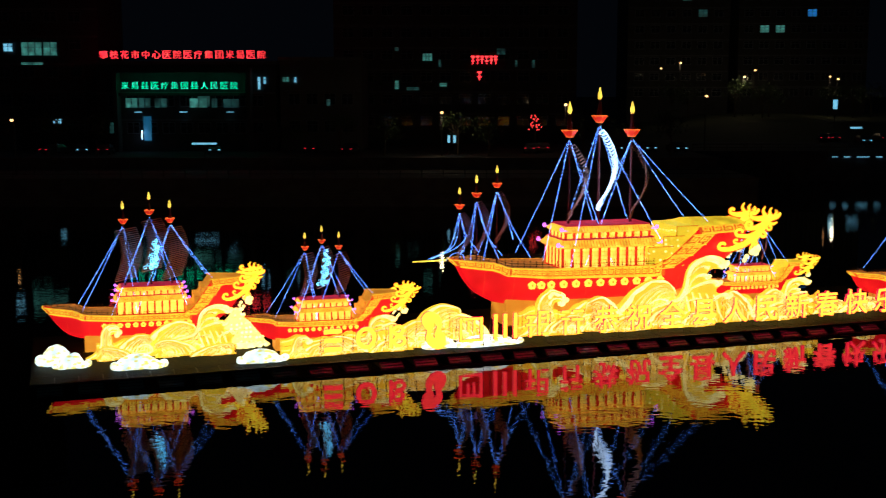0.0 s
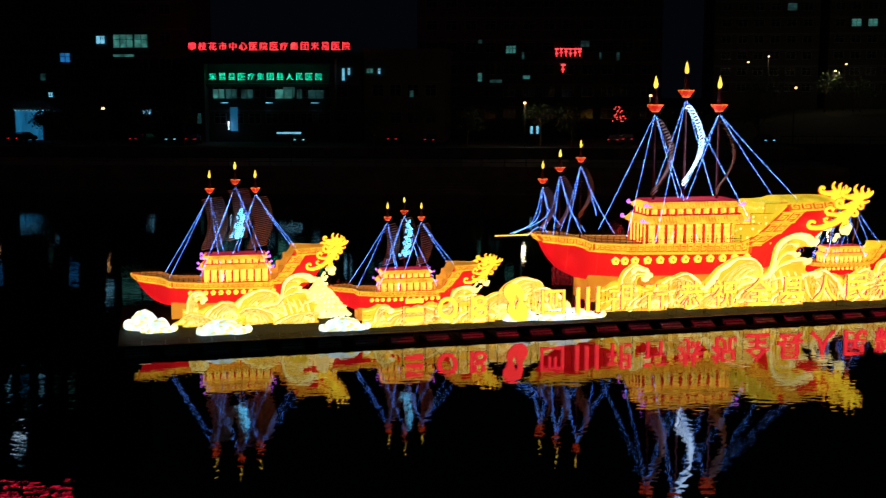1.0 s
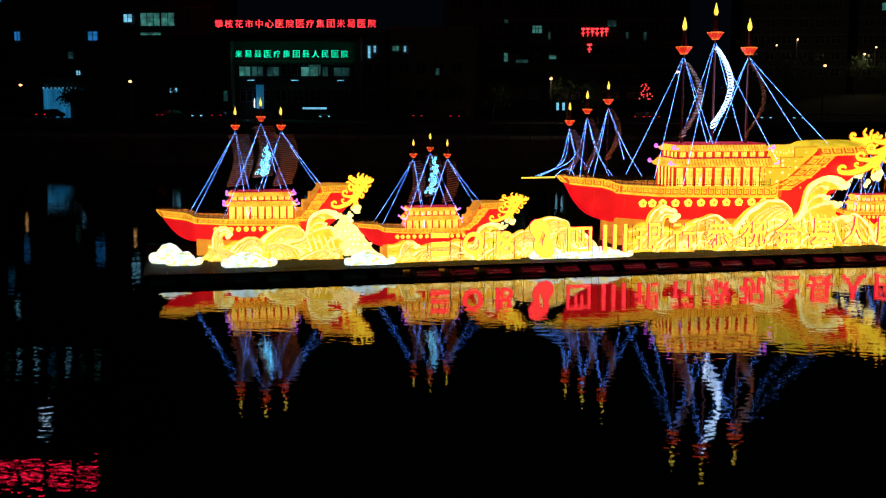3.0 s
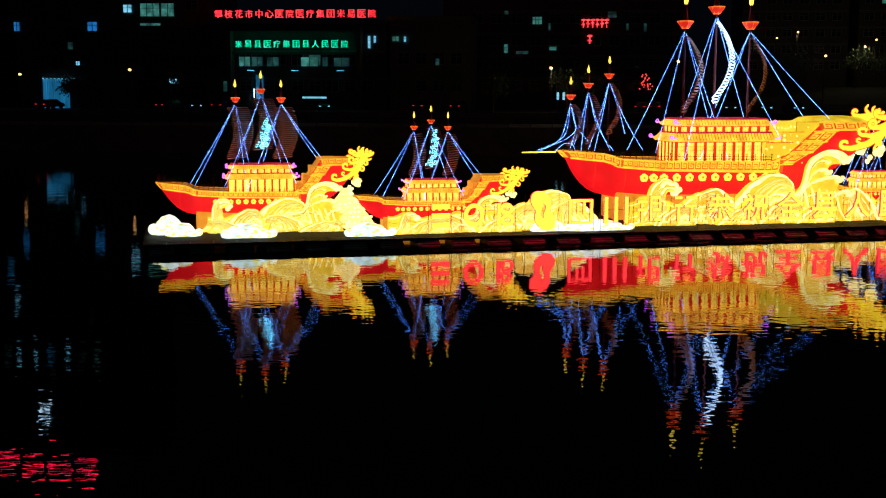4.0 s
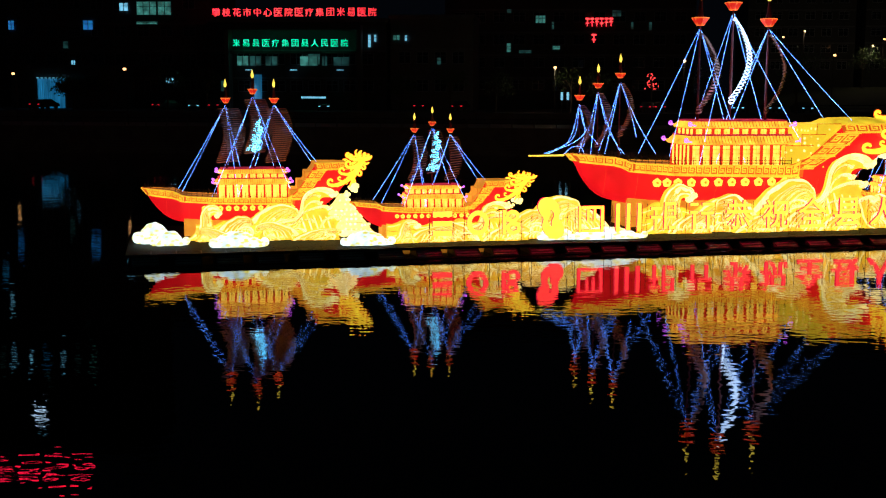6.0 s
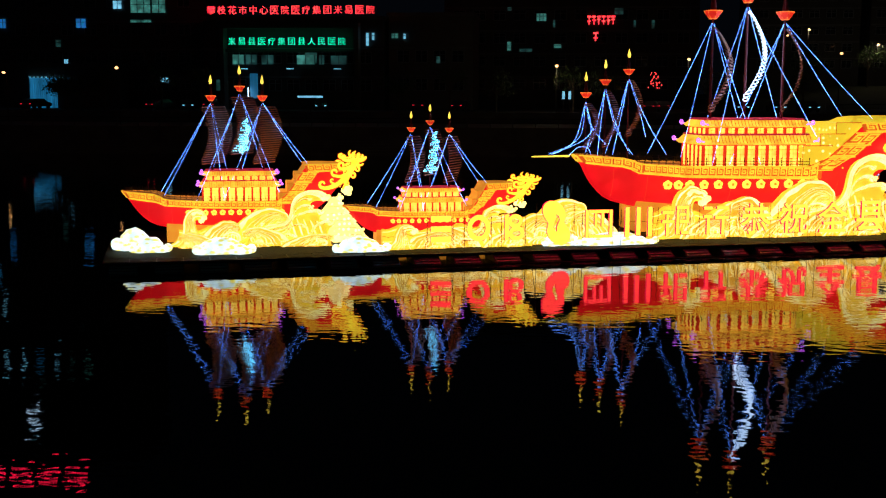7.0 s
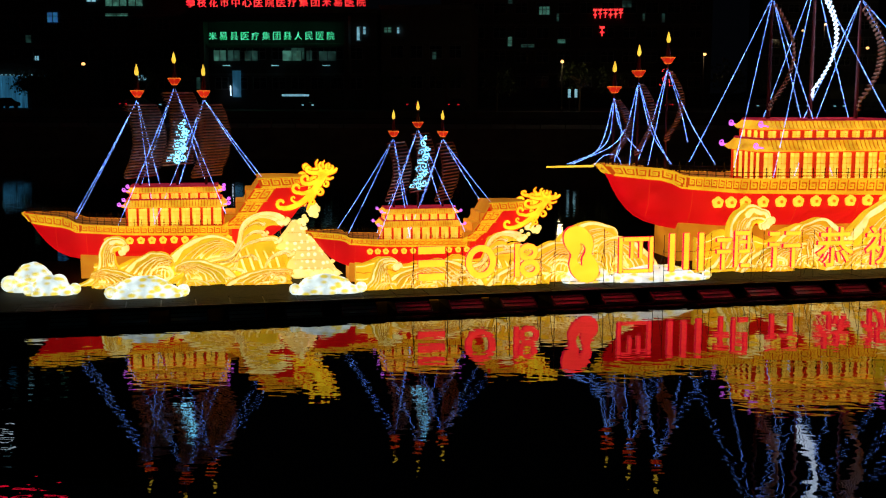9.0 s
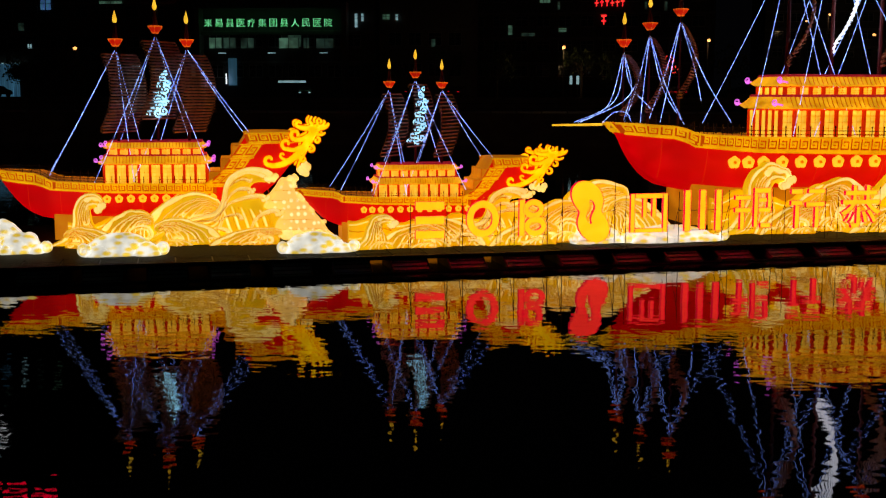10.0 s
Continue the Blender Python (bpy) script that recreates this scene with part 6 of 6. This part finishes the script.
middle = building("middle_block", "dark riverside block with a small red sign", -18, 22, 191, 206, 30.0, FACADE_DARK, 3.6, 3.2, 1.8, 1.5, {})
for x0, x1, z0, z1, mt, n in ((-8.0, -7.3, 17.8, 18.4, LIT_DIM, 1), (-8.0, -7.3, 11.6, 13.0, LIT_GREEN, 1), (-3.4, -1.8, 16.2, 17.4, LIT_GREEN, 3), (-0.8, -0.4, 15.2, 16.4, LIT_DIM, 1), (8.8, 10.2, 17.2, 18.2, LIT_DIM, 2), (11.8, 12.2, 15.2, 16.3, LIT_DIM, 1), (14.6, 15.1, 15.0, 16.3, LIT_DIM, 1), (-14.5, -13.6, 15.4, 16.6, LIT_DIM, 1), (-6.0, -4.0, 11.4, 11.9, LIT_DIM, 2), (-0.6, 0.6, 12.0, 12.6, LIT_GREEN, 1)):
    lit_window(middle, x0, x1, z0, z1, mt, n)


def bar_sign(x, y, z, groups, w, h, material, label, name="bar_sign"):
    root = tagged(empty(name, far(x, y, z)), label, "sign")
    for i in range(groups):
        a, f = i * w * 1.25, 0.3 + 0.1 * (i % 3)
        for x0, x1, y0, z0, z1 in ((0, 1, -0.1, 0.8, 1), (0.38, 0.6, -0.095, 0, 0.797), (0.05, 0.95, -0.1, f, f + 0.14)):
            bm = bmesh.new()
            box(bm, a + w * x0, a + w * x1, y0, 0, h * z0, h * z1)
            part("bar", bm, material, root)


bar_sign(4.6, 191.12, 15.6, 6, 0.6, 1.35, SIGN_RED, "small red lit sign of plain bars on a dark facade")
bar_sign(5.6, 191.12, 13.0, 1, 0.75, 1.4, SIGN_RED, "single red lit mark on a dark facade")
building("right_block", "dark block of flats on the rising ground", 40, 62, 252, 268, 38.0, FACADE_DARK, 3.4, 3.4, 1.9, 1.5, {(3, 6): LIT_DIM, (4, 5): LIT_DIM}, flat=8.0)
building("right_block", "dark block of flats with two lit windows", 64, 92, 252, 268, 44.0, FACADE_DARK, 3.4, 3.4, 1.9, 1.5, {(1, 4): LIT_GREEN, (2, 4): LIT_GREEN, (4, 5): LIT_DEEP}, flat=8.0)


# rising ground on the right
def hill():
    bm = bmesh.new()
    n = 24
    rows = []
    for i in range(n + 1):
        x = 30 + 130 * i / n
        rows.append([bm.verts.new((x, y, STREET - 0.3 + z * min(1, i / 5) + noise.noise((x * 0.1, y * 0.1, 0)) * 0.5)) for y, z in ((196, 0.0), (206, 1.2), (220, 3.2), (235, 4.2), (300, 4.6))])
    for a, b in zip(rows, rows[1:]):
        for j in range(4):
            bm.faces.new((a[j], b[j], b[j + 1], a[j + 1]))
    tagged(part("hillside", bm, plain("dark_turf", (0.05, 0.07, 0.03), (0.06, 0.05, 0.03), 0.9)), "dark grassy rising ground", "hillside", kind="structure")


hill()


def tree(x, y, z, h, r, seed, leaves=420):
    root = tagged(empty("street_tree", pose(x, y, z)), "dark leafy street tree on the far bank", "tree", "street trees on the far bank")
    rnd = random.Random(seed)
    bm = bmesh.new()
    tube(bm, [(0, 0, 0), (0.05, 0, h * 0.3), (-0.04, 0.05, h * 0.55), (0.1, 0, h * 0.8)], [0.16, 0.13, 0.1, 0.04], 7)
    tips = []
    for i in range(7):
        a = rnd.uniform(0, 6.28)
        z0 = h * rnd.uniform(0.35, 0.6)
        q = (r * 0.75 * math.cos(a), r * 0.75 * math.sin(a), z0 + h * rnd.uniform(0.15, 0.35))
        tube(bm, [(0, 0, z0), (q[0] * 0.5, q[1] * 0.5, z0 + (q[2] - z0) * 0.65), q], 0.06, 5, 0.02)
        tips.append(q)
    part("trunk", bm, BARK, root)
    tips.append((0, 0, h * 0.85))
    vs, fs = [], []
    for i in range(leaves):
        c = Vector(rnd.choice(tips)) + Vector((rnd.gauss(0, r * 0.3), rnd.gauss(0, r * 0.3), rnd.gauss(0, h * 0.1)))
        m = Euler((rnd.uniform(0, 6.3), rnd.uniform(0, 6.3), rnd.uniform(0, 6.3))).to_matrix()
        s = rnd.uniform(0.12, 0.28)
        b = len(vs)
        vs += [c + m @ Vector(p) * s for p in ((-1, 0, 0), (0, -0.5, 0.15), (1, 0, 0), (0, 0.5, 0.15))]
        fs.append((b, b + 1, b + 2, b + 3))
    me = bpy.data.meshes.new("crown")
    me.from_pydata(vs, [], fs)
    me.materials.append(LEAF)
    part("crown", me, None, root)


rnd = random.Random(11)
for i, x in enumerate((-88, -80, -66.5, -60, -54, -46, -20, -14, -8, 1.0, 6.5, 18.4, 24, 30)):
    tree(x + rnd.uniform(-1, 1), 156 + rnd.uniform(-1.5, 1.5), STREET, rnd.uniform(4.6, 6.2), rnd.uniform(1.6, 2.3), 20 + i)
tree(-70.6, 167.5, STREET, 4.3, 2.2, 81, 1800)
tree(-67.4, 166.5, STREET, 4.9, 2.3, 82, 1500)
for i, x in enumerate((44.5, 48, 58, 62.5, 64.5, 77, 80, 84)):
    tree(x, 227 + rnd.uniform(-2, 3), 8.0, rnd.uniform(6, 8), rnd.uniform(2.2, 3.0), 60 + i)


def lit_tree(x, y, z):
    """A small tree hung with red light points."""
    root = tagged(empty("lit_tree", pose(x, y, z)), "small street tree hung with red light points", "tree")
    rnd = random.Random(7)
    bm = bmesh.new()
    tube(bm, [(0, 0, 0), (0.05, 0, 2.0), (0, 0, 4.6)], 0.1, 6, 0.03)
    for i in range(6):
        a = i * 1.05
        tube(bm, [(0, 0, 2.6 + 0.2 * i), (0.9 * math.cos(a), 0.5 * math.sin(a), 3.4 + 0.25 * i)], 0.03, 4, 0.012)
    part("trunk", bm, BARK, root)
    bm = bmesh.new()
    bmesh.ops.create_icosphere(bm, subdivisions=1, radius=0.09)
    bulb = mesh_of("light", bm, SIGN_RED)
    for i in range(24):
        a = rnd.uniform(0, 6.28)
        q = rnd.uniform(0.2, 1.0)
        part("light", bulb, None, root, at=pose(1.1 * q * math.cos(a), 0.6 * q * math.sin(a), rnd.uniform(3.4, 5.5) - 0.5 * q))


lit_tree(13.2, 166.0, STREET)


def street_lamp(x, y, z, foot=STREET, warm=True, watts=0.0):
    root = tagged(empty("street_lamp", pose(x, y, foot)), "slim street lamp with a lit head on the far bank" if warm else "slim street lamp with a white lit head", "street lamp", "street lamps on the far bank")
    z += rise(x, y)
    h = z - foot
    bm = bmesh.new()
    tube(bm, [(0, 0, 0), (0, 0, h * 0.9), (0, -0.1, h), (0, -0.5, h + 0.05)], [0.09, 0.06, 0.05, 0.04], 7)
    part("pole", bm, DARK_STEEL, root)
    bm = bmesh.new()
    bmesh.ops.create_icosphere(bm, subdivisions=2, radius=0.24, matrix=Matrix.Translation((0, -0.7, h)) @ Matrix.Diagonal((0.9, 1, 0.7, 1)))
    part("lamp_head", bm, LAMP_WARM if warm else LAMP_COOL, root)
    if watts:
        la = bpy.data.lights.new("street_light", "POINT")
        la.energy, la.color, la.shadow_soft_size = watts, (1.0, 0.72, 0.36), 0.3
        lo = new("street_light", la)
        lo.location = (x, y - 0.7, z - 0.45)


for x, y, z, f, wt in ((-51.6, 138.5, 8.6, QUAY, 0), (-70.8, 149.5, 8.1, QUAY, 0), (-0.2, 154.6, 8.85, STREET, 150), (16.9, 160, 9.7, STREET, 80), (38.8, 171, 10.6, STREET, 0), (43, 230, 15, 8.2, 0), (46.9, 230, 16.1, 8.2, 200), (59.6, 230, 13.3, 8.2, 260), (61.9, 231, 14.6, 8.2, 0), (76.5, 230, 13.3, 8.2, 0), (78.5, 231, 12.8, 8.2, 200)):
    street_lamp(x, y, z, f, True, wt)


def car(x, y, rz, tail, seed):
    root = tagged(empty("parked_car", pose(x, y, STREET, 0, 0, rz)), "dark parked car with lit tail lamps on the far street" if tail else "dark parked car with lit headlamps on the far street", "car", "cars on the far street")
    bm = bmesh.new()
    side = [np.array(p) for p in ((-2.1, 0.35), (-2.15, 0.75), (-1.9, 0.95), (-1.35, 1.0), (-0.85, 1.42), (0.7, 1.45), (1.3, 1.0), (2.0, 0.85), (2.15, 0.6), (2.1, 0.35))]
    n = len(side)
    rings = [[bm.verts.new((p[0] * (0.97 if abs(yy) > 0.8 else 1), yy * (0.82 if p[1] > 1.1 else 1), p[1])) for p in side] for yy in (-0.85, -0.6, 0.6, 0.85)]
    for a, b in zip(rings, rings[1:]):
        for i in range(n):
            bm.faces.new((a[i], a[(i + 1) % n], b[(i + 1) % n], b[i]))
    bm.faces.new(rings[0][::-1])
    bm.faces.new(rings[-1])
    bmesh.ops.recalc_face_normals(bm, faces=bm.faces[:])
    part("body", bm, CAR_PAINT, root)
    for wx in (-1.3, 1.3):
        for wy in (-0.8, 0.8):
            bm = bmesh.new()
            bmesh.ops.create_cone(bm, cap_ends=True, segments=14, radius1=0.32, radius2=0.32, depth=0.22, matrix=pose(wx, wy, 0.32, 90))
            part("wheel", bm, RUBBER, root)
    for wy in (-0.6, 0.6):
        bm = bmesh.new()
        box(bm, -2.19, -2.1, wy - 0.12, wy + 0.12, 0.72, 0.82)
        part("tail_lamp", bm, TAIL, root)
        bm = bmesh.new()
        box(bm, 2.08, 2.18, wy - 0.14, wy + 0.14, 0.6, 0.72)
        part("headlamp", bm, LIT_WHITE if not tail else GLASS, root)


for i, (x, y, rz, tail) in enumerate(((-74, 165, 70, 1), (-73, 161, 95, 1), (-54.0, 160, 60, 1), (-51, 162, -70, 0), (-47, 160, 95, 1), (-32, 161, -80, 0), (-18.6, 163, 85, 1), (-13.0, 161, 80, 1), (12.6, 163, 75, 1), (14.4, 165, 85, 1), (25, 166, -95, 0), (29.5, 166, -85, 0), (33.5, 165, -80, 0), (66, 200, 80, 1), (68, 201, 85, 1), (76, 200, 95, 1), (78.4, 201, 85, 1), (70, 192, -90, 0))):
    car(x, y, rz, tail, i)


def glow_board(x, y, z, w, h, material, label, name="light_board"):
    z += rise(x, y)
    root = tagged(empty(name, pose(x, y, z)), label, "light board")
    bm = bmesh.new()
    box(bm, -w / 2, w / 2, 0, 0.12, 0, h)
    part("lit_face", bm, material, root)
    bm = bmesh.new()
    box(bm, -w / 2 - 0.05, w / 2 + 0.05, 0.12, 0.3, -0.05, h + 0.05)
    tube(bm, [(0, 0.2, -0.05), (0, 0.2, STREET - z)], 0.06, 6)
    part("case", bm, DARK_STEEL, root)


glow_board(69.9, 206, 7.6, 0.75, 1.7, LIT_WHITE, "upright white lit board beside the street")
glow_board(-31.3, 150.5, 4.9, 3.2, 0.25, LIT_WHITE, "low white lit board before the hospital")
glow_board(0.75, 158, 4.6, 0.32, 1.0, LIT_WHITE, "upright white lit board beside a tree")
glow_board(1.55, 158, 4.6, 0.32, 1.0, LIT_WHITE, "upright white lit board beside a tree")
glow_board(64.5, 180, 5.3, 1.8, 0.3, LIT_WHITE, "white lit shop board on the far street")


def quay_lamps():
    root = tagged(empty("quay_light_strip", pose(56.6, 167.4, 3.5)), "broken strip of white lamps along the embankment wall", "light strip")
    bm = bmesh.new()
    box(bm, -0.2, 22, 0.08, 0.18, -0.03, 0.16)
    part("rail", bm, DARK_STEEL, root)
    for i in range(14):
        bm = bmesh.new()
        box(bm, i * 1.55 + 0.3 * (i % 3), i * 1.55 + 0.3 * (i % 3) + 0.9, 0, 0.08, 0, 0.1)
        part("lamp", bm, LIT_WHITE, root)


quay_lamps()
